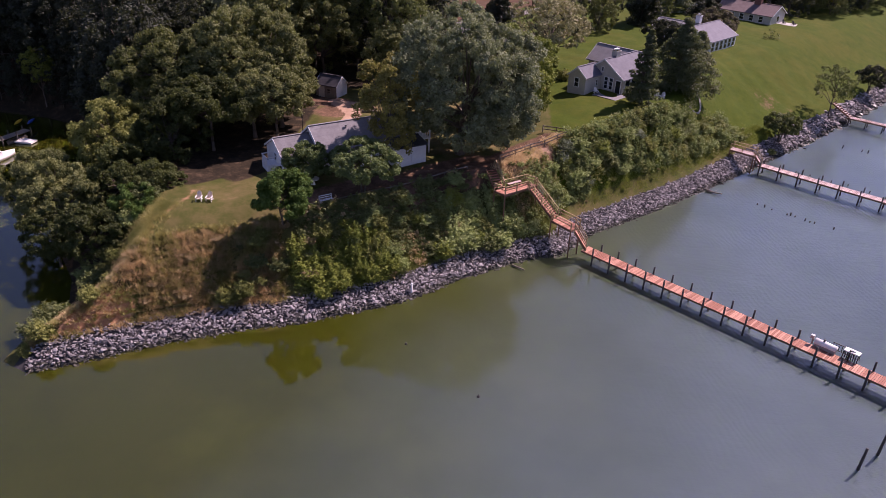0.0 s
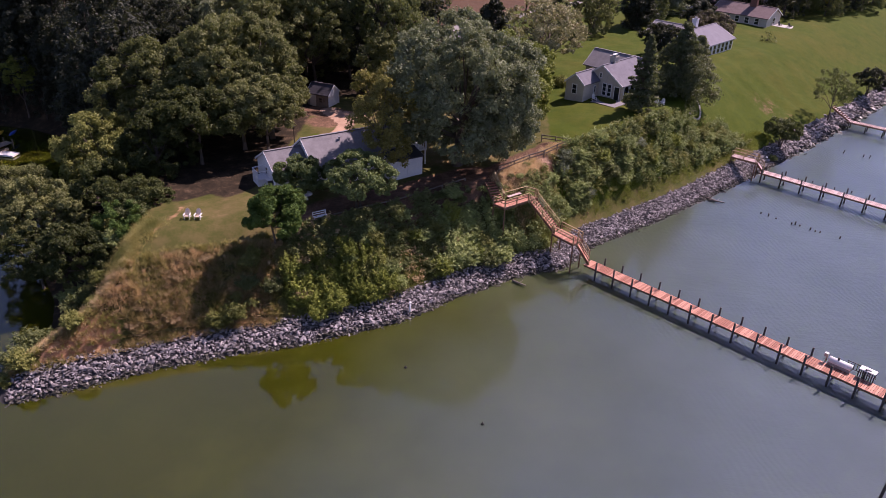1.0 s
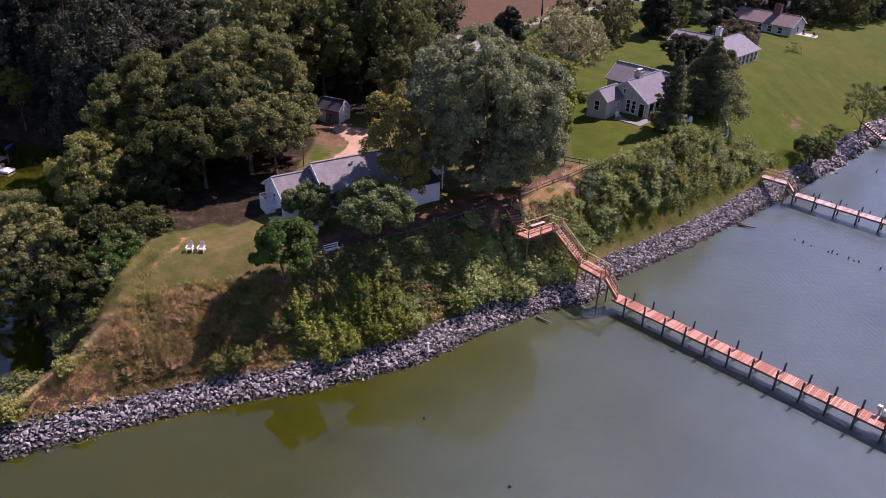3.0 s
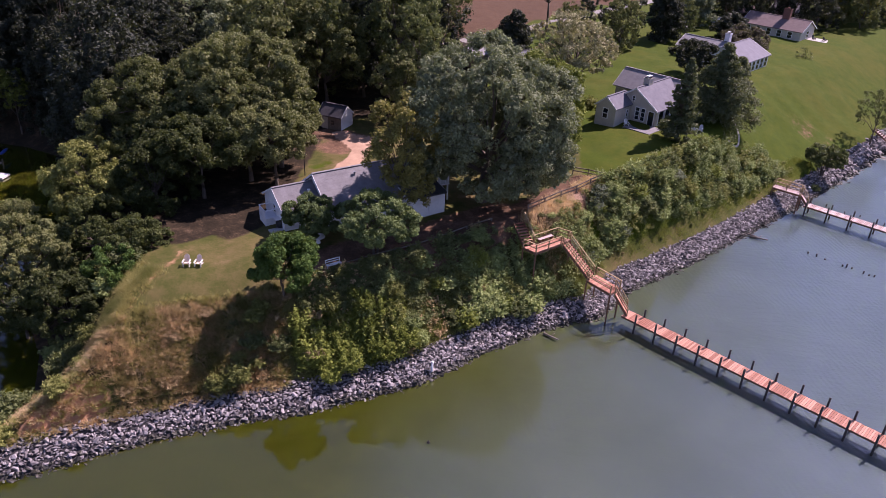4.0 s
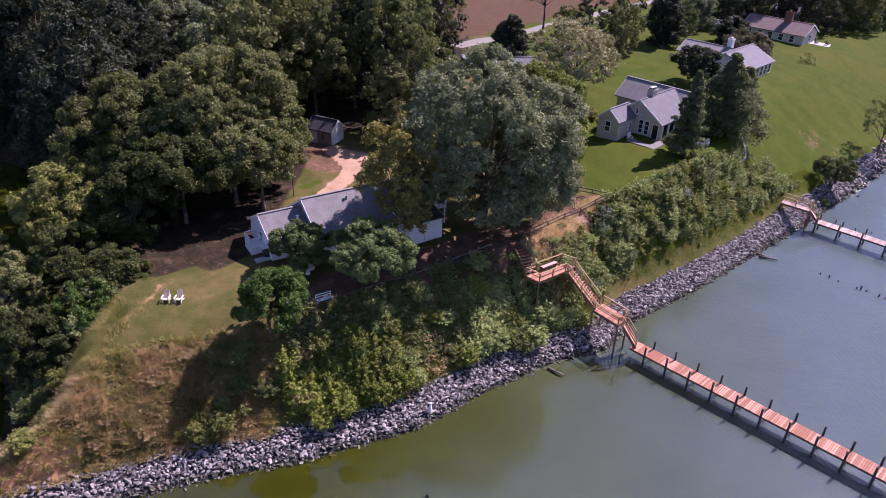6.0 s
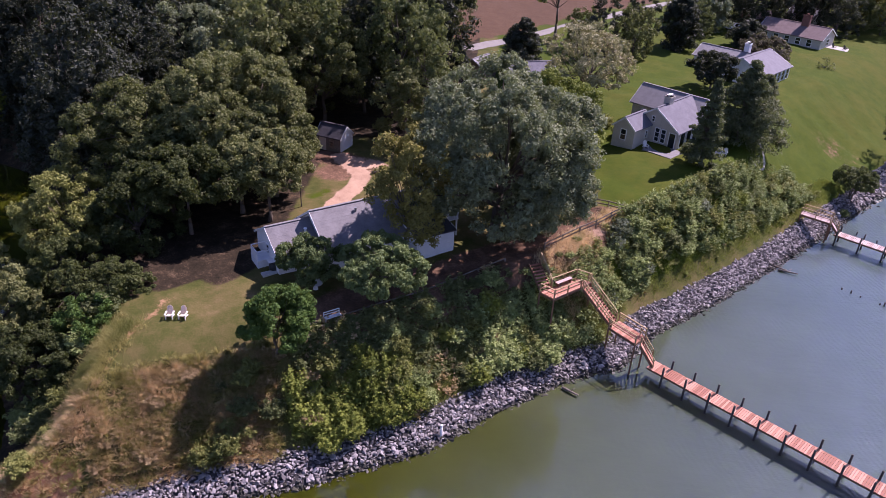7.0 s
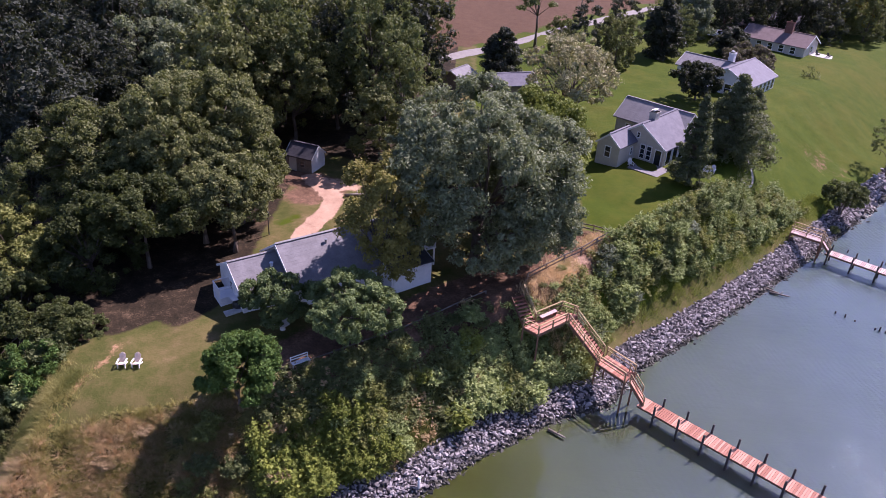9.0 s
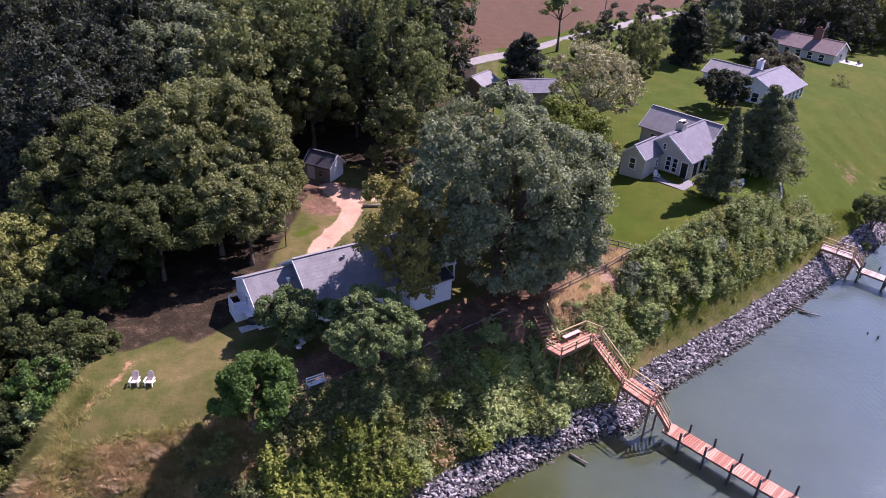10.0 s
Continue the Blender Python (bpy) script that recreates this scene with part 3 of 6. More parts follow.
def shrub_template(name, label, leaf, seed, rx=1.6, rz=1.5, clumps=34, leaves=2800, size=0.17):
    """A thicket of leafy shoots that rise and lean outward from one base."""
    rng = np.random.default_rng(seed)
    t = thing(name, label, "shrub", pose(0, 0, -200), "shrubs on the bank")
    n = clumps * 3
    a, out = rng.random(n) * 2 * math.pi, np.sqrt(rng.random(n))
    foot = np.stack([np.cos(a) * out * rx * 0.45, np.sin(a) * out * rx * 0.45, np.zeros(n)], 1)
    tall = rz * (1.15 - 0.55 * out ** 2) * (0.35 + 0.85 * rng.random(n))
    tip = foot + np.stack([np.cos(a) * out * rx * 0.62 + rng.normal(size=n) * 0.12, np.sin(a) * out * rx * 0.62 + rng.normal(size=n) * 0.12, tall], 1)
    sh = Shape()
    for p, q in list(zip(foot, tip))[:16]:
        sh.tube((p[0] * 0.6, p[1] * 0.6, -0.3), tuple(p + (q - p) * 0.8), 0.04, 0.012, 5, False)
    part("woody_base", sh.mesh("woody_base", "twig"), t)
    k = rng.integers(0, n, leaves)
    f = 0.12 + 0.9 * rng.random(leaves) ** 0.8
    cen = foot[k] + (tip - foot)[k] * f[:, None] + np.array([0, 0, 0.12]) * np.sin(f * 3.1)[:, None]
    c = cen + rng.normal(size=(leaves, 3)) * (0.17 * rx / 1.6 * (1.25 - 0.7 * f))[:, None]
    ang = rng.random(leaves) * 2 * math.pi
    way = np.stack([np.cos(ang), np.sin(ang), rng.uniform(-0.35, 0.75, leaves)], 1)
    side = np.cross(way, rng.normal(size=(leaves, 3)) * 0.8 + np.array([0, 0, 1.0]))
    side /= np.linalg.norm(side, axis=1)[:, None]
    s = (size * (0.7 + 0.8 * rng.random(leaves)))[:, None]
    part("leaves", quads_mesh("leaves", np.stack([c - side * s * 0.42, c + side * s * 0.42, c + way * s * 1.15], 1), leaf, 3), t)
    return t


def plant(template, x, y, scale, turn, tall=1.0, sink=0.05):
    ob = copy_thing(template, Matrix())
    ob.matrix_basis = pose(x, y, gz(x, y) - sink, 0, 0, turn) @ Matrix.Diagonal((scale, scale, scale * tall, 1))
    return ob


broad_tree("oak_tree", "huge spreading oak with dark grey-green leaves beside the cottage", -2.9, 91.7, 26.6, 9.9, 9.5, 8.8, "leaf_oak", 11, 230, 76000, 0.36, 1.9, 0.6, lobes=10, limbs=40, low_cut=-0.85)
# grove of tall trees behind the lawn
broad_tree("shade_tree", "tall broad tree with grey-green leaves above the lawn", -41, 95.5, 21.0, 7.6, 7.4, 9.5, "leaf_grove", 12, 100, 36000, 0.36, 1.7, 0.42, group="grove beside the lawn")
broad_tree("shade_tree", "tall broad tree with grey-green leaves above the lawn", -32, 98.5, 23.8, 8.4, 8.0, 10.5, "leaf_grove", 13, 110, 42000, 0.36, 1.7, 0.45, group="grove beside the lawn")
broad_tree("shade_tree", "tall tree with olive leaves and bare lower trunk", -27.5, 97, 20.0, 5.2, 5.4, 10.5, "leaf_grove", 14, 80, 26000, 0.34, 1.5, 0.32, group="grove beside the lawn")
broad_tree("shade_tree", "leaning bare-trunked tree at the lawn's edge", -33.2, 86.8, 17.5, 4.6, 4.6, 12.0, "leaf_bank_shaded", 15, 50, 14000, 0.34, 1.4, 0.22, group="grove beside the lawn")
broad_tree("shade_tree", "tall tree with olive leaves and bare lower trunk", -36.5, 90.5, 18.5, 5.0, 4.8, 8.8, "leaf_bank_shaded", 17, 60, 18000, 0.34, 1.5, 0.28, group="grove beside the lawn")
broad_tree("shade_tree", "tall tree with olive leaves and bare lower trunk", -29.6, 92.0, 19.0, 4.6, 4.6, 10.2, "leaf_grove", 18, 60, 17000, 0.34, 1.5, 0.28, group="grove beside the lawn")
broad_tree("shade_tree", "tall tree with olive leaves and bare lower trunk", -26.4, 91.0, 18.5, 3.8, 3.8, 11.6, "leaf_grove", 19, 50, 13000, 0.34, 1.4, 0.22, group="grove beside the lawn")
broad_tree("bank_tree", "green tree at the lawn's wooded edge", -36.6, 72.6, 9.6, 2.8, 2.8, 3.4, "leaf_bright", 28, 40, 10000, 0.28, 1.0, 0.14, group="trees on the creek bank")
broad_tree("bank_tree", "tree at the lawn's wooded edge, shade in its leaf colour", -37.5, 84.6, 16.0, 4.0, 4.0, 5.6, "leaf_bank_shaded", 29, 55, 15000, 0.3, 1.2, 0.18, group="trees on the creek bank")
broad_tree("shade_tree", "tall dark green tree overhanging the garden shed", -27.0, 119.5, 24.0, 6.2, 5.4, 13.0, "leaf_grove", 62, 80, 18000, 0.36, 1.5, 0.28, group="grove beside the lawn")
# creek bank
broad_tree("bank_tree", "olive-green tree leaning over the creek bank", -44.5, 85.7, 15.0, 5.8, 5.8, 3.5, "leaf_olive", 21, 80, 26000, 0.32, 1.4, 0.28, group="trees on the creek bank")
broad_tree("bank_tree", "full green tree low on the creek bank", -40.5, 77.5, 11.5, 4.6, 4.6, 2.6, "leaf_bank_shaded", 22, 70, 22000, 0.30, 1.25, 0.22, group="trees on the creek bank")
broad_tree("bank_tree", "feathery green tree at the water's edge", -46.5, 74.5, 10.8, 4.8, 4.4, 1.2, "leaf_grove", 23, 70, 22000, 0.28, 1.2, 0.2, group="trees on the creek bank")
broad_tree("bank_tree", "dense green tree below the lawn's edge", -40.0, 69.5, 8.6, 4.0, 4.0, 1.2, "leaf_bank_shaded", 24, 60, 18000, 0.28, 1.1, 0.18, group="trees on the creek bank")
broad_tree("bank_tree", "dense green tree below the lawn's edge", -35.6, 76.5, 11.2, 3.0, 3.0, 4.5, "leaf_bank_shaded", 25, 45, 12000, 0.28, 1.0, 0.16, group="trees on the creek bank")
broad_tree("bank_tree", "feathery olive tree overhanging the creek", -51.0, 78.5, 10.4, 4.4, 4.2, 1.4, "leaf_grove", 71, 60, 15000, 0.28, 1.2, 0.2, group="trees on the creek bank")
broad_tree("bank_tree", "low green tree at the creek's edge", -45.4, 70.4, 7.2, 3.4, 3.4, 1.0, "leaf_bank_shaded", 72, 50, 11000, 0.28, 1.1, 0.16, group="trees on the creek bank")
broad_tree("bank_tree", "sunlit yellow-green tree on the dark far creek bank", -75.5, 119.5, 11.5, 2.8, 2.8, 5.0, "leaf_lime", 73, 40, 2600, 0.34, 1.1, 0.16, group="trees on the creek bank")
# round the cottage
broad_tree("maple_tree", "tall thin tree with yellowing orange-tinged leaves by the cottage", -11.2, 84.8, 22.4, 3.9, 3.6, 8.9, "leaf_yellow", 31, 46, 8200, 0.34, 1.35, 0.24, lobes=4)
broad_tree("small_tree", "round bushy tree with bright green leaves at the bluff's edge", -19.8, 70.8, 13.2, 2.75, 2.75, 7.9, "leaf_bright", 32, 60, 20000, 0.26, 1.0, 0.14, stems=3, z=6.3)
broad_tree("small_tree", "spreading green tree in front of the cottage", -12.6, 77.8, 14.4, 4.1, 3.8, 9.6, "leaf_garden", 33, 60, 20000, 0.28, 1.0, 0.14, stems=2)
broad_tree("small_tree", "low green tree against the cottage roof", -19.4, 79.9, 13.0, 2.9, 2.9, 8.9, "leaf_garden", 34, 45, 13000, 0.27, 0.9, 0.12, stems=2)
# behind the neighbour's lawn
broad_tree("pale_tree", "airy tree with pale yellow leaves and forked grey trunk", 9.0, 130, 23.0, 6.6, 6.2, 13.0, "leaf_pale", 41, 80, 6200, 0.42, 1.5, 0.35, stems=3, limbs=50)
broad_tree("locust_tree", "lime-green tree behind the big oak", 3.6, 111.5, 20.5, 5.2, 5.4, 10.5, "leaf_lime", 42, 70, 18000, 0.38, 1.5, 0.28)
broad_tree("locust_tree", "lime-green tree behind the big oak", 6.3, 120, 18.0, 4.2, 4.2, 9.9, "leaf_lime", 43, 50, 11000, 0.38, 1.4, 0.2)
broad_tree("locust_tree", "lime-green tree crowding the big oak", 4.8, 104.0, 19.5, 4.3, 4.3, 10.2, "leaf_lime", 63, 60, 13000, 0.36, 1.4, 0.22)
broad_tree("locust_tree", "green tree behind the big oak", -1.5, 108, 19.0, 5.2, 5.2, 9.9, "leaf_mid", 44, 60, 15000, 0.38, 1.5, 0.28)
conifer("spruce_tree", "dark conical evergreen beside the neighbour's house", 22.4, 112.1, 11.0, 2.25, "leaf_conifer", 45)
conifer("spruce_tree", "dark evergreen with browning needles on the lawn", 29.3, 121.1, 11.2, 4.4, "leaf_conifer", 46, 17000)
conifer("spruce_tree", "dark conical evergreen on the neighbour's lawn", 32.4, 124.0, 9.2, 3.5, "leaf_conifer", 47)
conifer("cypress_tree", "dark columnar evergreen near the road", 0.4, 153, 9.5, 2.9, "leaf_dark_shaded", 48, column=True, size=0.4)
broad_tree("ornamental_tree", "small dark-leaved tree on the lawn between the houses", 31.4, 146.4, 16.3, 4.0, 4.0, 11.0, "leaf_dark_shaded", 49, 50, 9000, 0.42, 1.3, 0.2)
broad_tree("ornamental_tree", "purple-brown tree beside the far house", 44.6, 164, 16.0, 4.6, 4.6, 10.3, "leaf_plum", 50, 50, 9000, 0.45, 1.4, 0.2)
conifer("cypress_tree", "dark rounded evergreen at the lawn's far edge", 31.3, 174.1, 11.0, 3.3, "leaf_dark_shaded", 55, column=True, size=0.45)
conifer("cypress_tree", "dark rounded evergreen at the lawn's far edge", 41.1, 190.1, 11.5, 3.3, "leaf_blue", 56, column=True, size=0.45)
conifer("cypress_tree", "low dark clipped evergreen beside the brick house", 46.1, 179.2, 5.6, 3.0, "leaf_dark_shaded", 57, column=True, size=0.4)
broad_tree("ornamental_tree", "golden autumn tree behind the brick house's lawn", 82.2, 207, 21.5, 4.0, 4.0, 11.0, "leaf_gold", 58, 40, 6000, 0.42, 1.3, 0.2)
broad_tree("shore_tree", "thin airy tree by the riprap shore", 62.3, 141.2, 11.2, 3.8, 3.8, 4.2, "leaf_mid", 51, 40, 2300, 0.3, 1.2, 0.16)
broad_tree("shore_bush", "rounded dark bush above the riprap", 48.7, 125.6, 6.4, 3.0, 2.8, 2.6, "leaf_mid", 52, 40, 9000, 0.28, 1.0, 0.12, stems=3)
broad_tree("shore_bush", "dark bush above the riprap", 76.0, 158.0, 7.5, 2.8, 2.8, 3.0, "leaf_dark_shaded", 53, 30, 5000, 0.36, 1.1, 0.12, stems=3)
broad_tree("sapling", "thin young tree on the open lawn", 57.0, 166.0, 12.2, 1.6, 1.6, 8.9, "leaf_mid", 54, 12, 170, 0.3, 0.8, 0.06)


def woods():
    """The woods behind: copies of a few kinds, thinned where the clearing and houses are."""
    rng = np.random.default_rng(77)
    kinds = []
    for i, (leaf, top, r) in enumerate((("leaf_dark_shaded", 21, 5.5), ("leaf_mid", 23, 6.2), ("leaf_dark_shaded", 18, 4.6), ("leaf_oak", 22, 6.0), ("leaf_grove", 18, 5.2))):
        kinds.append(broad_tree("forest_tree", "tall leafy tree in dense woods", 0, -300 - 30 * i, -210 + top, r, r, -210 + 1.2, leaf, 200 + i, 70, 7600, 0.44, 1.5, 0.3, group="woods", z=-210.0, limbs=8, fine=1.8))
    spots = []

    def free(x, y, r):
        return all((x - a) ** 2 + (y - b) ** 2 > (r + c) ** 2 for a, b, c in spots)
    keep_out = [(-64, 119, 8), (-58, 112, 6), (-22, 103, 7), (-21, 97, 7), (-24, 113, 6), (-33, 98, 5), (-41, 95, 4), (-22, 122, 1), (-3, 92, 9), (0, 150, 11), (-6, 150, 7)]
    spots += keep_out
    made = 0
    for _ in range(9000):
        x, y = rng.uniform(-105, -13), rng.uniform(97, 185)
        if not inside(np.array([x]), np.array([y]), LAND)[0] or to_line(np.array([x]), np.array([y]), CREEK)[0] < 3.5:
            continue
        if x > -13 or (x > -30 and y < 112):
            continue
        if y > 150 + (x + 190) * 0.1 and x > -40 and y > 190:
            continue
        if to_line(np.array([x]), np.array([y]), ROADLINE)[0] < 5 and x > -30:
            continue
        r = 5.0
        if not free(x, y, r * 0.5):
            continue
        spots.append((x, y, r * 0.55))
        # dark leaves left of this sight line stand in for shade and vignette
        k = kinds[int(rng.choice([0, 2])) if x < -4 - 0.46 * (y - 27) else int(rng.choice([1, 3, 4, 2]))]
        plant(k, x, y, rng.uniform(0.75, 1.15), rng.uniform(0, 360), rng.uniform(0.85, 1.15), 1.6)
        made += 1
        if made > 165:
            break
    # the far bank of the creek: dark low trees stand in for shade
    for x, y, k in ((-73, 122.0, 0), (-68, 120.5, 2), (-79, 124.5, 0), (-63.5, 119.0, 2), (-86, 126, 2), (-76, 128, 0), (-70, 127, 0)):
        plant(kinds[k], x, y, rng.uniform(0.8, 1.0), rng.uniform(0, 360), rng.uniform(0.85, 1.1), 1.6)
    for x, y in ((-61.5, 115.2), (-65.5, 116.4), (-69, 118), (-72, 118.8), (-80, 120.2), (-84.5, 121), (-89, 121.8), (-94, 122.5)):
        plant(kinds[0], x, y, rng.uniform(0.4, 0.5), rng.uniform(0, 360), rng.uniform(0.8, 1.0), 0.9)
    # tree line along the road and behind the far houses
    far = [(16, 166, .7), (21, 164, .75), (23, 171, .7), (36, 180, .6), (12, 170, .6), (49, 196, .8), (54, 201, .9), (60, 198, .95), (66, 201, 1.0),
           (70, 196, .95), (76, 203, 1.0), (81, 199, .9), (88, 208, 1.0), (95, 212, 1.0), (47, 205, .8), (62, 207, 1.0), (84, 214, 1.1), (102, 222, 1.1), (110, 232, 1.1), (72, 212, 1.1), (57, 212, .9),
           (40, 205, .8), (36, 198, .6), (120, 240, 1.2), (96, 226, 1.1), (83, 226, 1.1), (132, 252, 1.2), (108, 246, 1.2), (68, 224, 1.0), (52, 222, .9)]
    for x, y, s in far:
        plant(kinds[int(rng.integers(0, 5))] if s < 0.7 else kinds[int(rng.choice([0, 2, 4]))], x, y, s * rng.uniform(0.9, 1.05), rng.uniform(0, 360), rng.uniform(0.85, 1.1), 4.2 * s)
    for k in kinds:
        for o in (*k.children_recursive, k):
            bpy.data.objects.remove(o)


woods()

# ---- riprap ----
def stone_forms(count, seed):
    """Angular quarry stones: the hulls of a few random points."""
    rng = np.random.default_rng(seed)
    forms = []
    for _ in range(count):
        bm = bmesh.new()
        pts = rng.normal(size=(13, 3))
        pts /= np.linalg.norm(pts, axis=1)[:, None]
        pts *= np.array([0.74, 0.46, 0.27]) * (0.85 + 0.3 * rng.random((13, 1)))
        for p in pts:
            bm.verts.new(p)
        res = bmesh.ops.convex_hull(bm, input=bm.verts)
        bmesh.ops.delete(bm, geom=[v for v in bm.verts if not v.link_faces], context="VERTS")
        bmesh.ops.recalc_face_normals(bm, faces=bm.faces)
        me = bpy.data.meshes.new("stone")
        bm.to_mesh(me)
        bm.free()
        me.materials.append(M["stone"])
        forms.append(me)
    return forms


def shore_spots(rng):
    """Places for stones, row over row, along the shore from the point to the far houses."""
    out = []
    for (ax, ay), (bx, by) in zip(SHORE[3:-1], SHORE[4:]):
        length = math.hypot(bx - ax, by - ay)
        ux, uy = (bx - ax) / length, (by - ay) / length
        nx, ny = uy, -ux
        far = (ay + by) / 2 > 130
        step = 0.215 if not far else 0.5
        for i in range(int(length / step) + 1):
            for d in np.arange(-0.7, 2.45 if ax < 36 else 2.8, step * 0.86):
                s, e = (i + rng.uniform(-0.4, 0.4)) * step, d + rng.uniform(-0.3, 0.3)
                x, y = ax + ux * s - nx * -e, ay + uy * s - ny * -e
                out.append((x, y, e, step))
    return out


def build_riprap():
    rng = np.random.default_rng(5)
    forms = stone_forms(10, 6)
    rip = thing("riprap", "bank of loose grey quarry stones along the shore", "riprap", kind="structure")
    spots = [s for s in shore_spots(rng)]
    xs, ys = np.array([s[0] for s in spots]), np.array([s[1] for s in spots])
    hs = ground_z(xs, ys)
    shapes = [(np.array([v.co for v in f.vertices]), [tuple(p.vertices) for p in f.polygons]) for f in forms]
    heaps = {"stone_rest": ([], []), "stone_wet": ([], [])}
    near = 0
    for (x, y, e, step), h in zip(spots, hs):
        size = step * rng.uniform(0.85, 1.6) * (1.0 if rng.random() > 0.14 else 1.6)
        m = pose(x, y, h + 0.10 * size + rng.uniform(-0.05, 0.14), rng.uniform(-40, 40), rng.uniform(-40, 40), rng.uniform(0, 360)) @ Matrix.Scale(size, 4)
        k = int(rng.integers(0, len(forms)))
        wet = e < 0.30 + rng.uniform(-0.3, 0.35)
        if -21 < x < 6 and 60 < y < 82 and near < 300 and e < 2.8 and not wet and rng.random() < 0.3:
            part("stone", forms[k], rip, m=m)
            near += 1
            continue
        co, fs = shapes[k]
        mm = np.array(m)
        verts, faces = heaps["stone_wet" if wet else "stone_rest"]
        base = len(verts)
        verts += (co @ mm[:3, :3].T + mm[:3, 3]).tolist()
        faces += [tuple(base + q for q in f) for f in fs]
    for mat, (verts, faces) in heaps.items():
        me = bpy.data.meshes.new("stones")
        me.from_pydata(verts, [], faces)
        me.materials.append(M[mat])
        tagged(part("stones", me, rip, "wet algae-dark stones at the waterline" if mat == "stone_wet" else ""), kind="stuff")


def stone_rest_material(name, tones, rough):
    m, n, l, b = shader(name, rough)
    geo = n.new("ShaderNodeNewGeometry")
    f = noise_node(n, l, 2.5, 5)
    h = calc(n, l, "ADD", calc(n, l, "MULTIPLY", geo.outputs["Random Per Island"], 0.75), calc(n, l, "MULTIPLY", f, 0.45))
    l.new(ramp(n, l, h, [(0.2, tones[0]), (0.95, tones[1])]), b.inputs["Base Color"])
    bump(n, l, b, f, 0.4, 0.03)
    return m


M["stone_rest"] = stone_rest_material("stone_rest", ((0.050, 0.044, 0.048), (0.36, 0.33, 0.33)), 0.85)
M["stone_wet"] = stone_rest_material("stone_wet", ((0.018, 0.018, 0.014), (0.075, 0.072, 0.056)), 0.45)
build_riprap()


# ---- piers and stairs ----
U, N = Vector((0.760, -0.650, 0)), Vector((0.650, 0.760, 0))


def frame_of(origin, along):
    """A pose whose x axis runs along."""
    a = Vector(along).normalized()
    return Matrix.Translation(origin) @ Matrix.Rotation(math.atan2(a.y, a.x), 4, "Z")


def build_pier(label, origin, along, length, width, deck, bay, post_top, wood, plank_step=0.2, first=0.0, every=1):
    """Local x runs out over the water, y across (the upriver side is positive)."""
    t = thing("pier", label, "pier", frame_of(origin, along), "piers along the shore")
    plank = Shape().box(-0.085, -width / 2 - 0.03, -0.04, 0.085, width / 2 + 0.03, 0.0).mesh("plank", wood)
    rng = random.Random(4)
    for i in range(int(length / plank_step)):
        part("plank", plank, t, m=pose(plank_step * (i + 0.5), rng.uniform(-0.02, 0.02), deck + rng.uniform(-0.004, 0.006), 0, 0, rng.uniform(-0.5, 0.5)))
    joist = Shape().box(0, -0.04, -0.26, length, 0.04, -0.045).mesh("stringer", "frame_wood")
    for y in (-width / 2 + 0.06, 0, width / 2 - 0.06):
        part("stringer", joist, t, m=pose(0, y, deck))
    post = Shape().tube((0, 0, -1.6), (0, 0, post_top), 0.115, 0.10, 9).mesh("post", "pile", True)
    stub = Shape().tube((0, 0, -1.6), (0, 0, deck - 0.05), 0.115, 0.11, 9).mesh("post", "pile", True)
    cap = Shape().box(-0.05, -width / 2 - 0.1, -0.45, 0.05, width / 2 + 0.1, -0.27).mesh("cap_beam", "frame_wood")
    i, x = 0, first
    while x < length:
        for y in (-width / 2 - 0.13, width / 2 + 0.13):
            part("post", post if i % every == 0 else stub, t, m=pose(x, y, rng.uniform(-0.06, 0.06), rng.uniform(-1, 1), rng.uniform(-1, 1), 0))
        part("cap_beam", cap, t, m=pose(x, 0, deck))
        x += bay
        i += 1
    return t


def stair_flight(t, top, bottom, width, steps, wood, rail_sides=(-1, 1), rail_h=0.95, rail="rail_wood"):
    """Open-riser flight between two points (x, y, z), with sloping handrails."""
    a, b = Vector(top), Vector(bottom)
    run = Vector((b.x - a.x, b.y - a.y, 0))
    d = run.normalized()
    side = Vector((-d.y, d.x, 0))
    ang = math.degrees(math.atan2(d.y, d.x))
    tread = Shape().box(-0.1, -width / 2, -0.05, 0.1, width / 2, 0.0).mesh("tread", wood)
    for i in range(steps):
        f = (i + 0.6) / steps
        p = a.lerp(b, f)
        part("tread", tread, t, m=pose(p.x, p.y, a.z + (b.z - a.z) * (i + 1) / (steps + 1), 0, 0, ang))
    for s in (-1, 1):
        o = side * (s * (width / 2 - 0.02))
        part("stringer", Shape().beam(a + o + Vector((0, 0, -0.12)), b + o + Vector((0, 0, -0.06)), 0.05, 0.26).mesh("stringer", "frame_wood"), t)
    up = Vector((0, 0, rail_h))
    for s in rail_sides:
        o = side * (s * (width / 2 + 0.05))
        part("handrail", Shape().beam(a + o + up, b + o + up, 0.13, 0.05).mesh("handrail", rail), t)
        part("midrail", Shape().beam(a + o + up * 0.55, b + o + up * 0.55, 0.04, 0.09).mesh("midrail", rail), t)
        n = max(2, int((b - a).length / 1.6) + 1)
        for i in range(n):
            p = a.lerp(b, i / (n - 1)) + o
            part("rail_post", Shape().box(-0.05, -0.05, -0.3, 0.05, 0.05, rail_h).mesh("rail_post", rail), t, m=pose(p.x, p.y, p.z, 0, 0, ang))


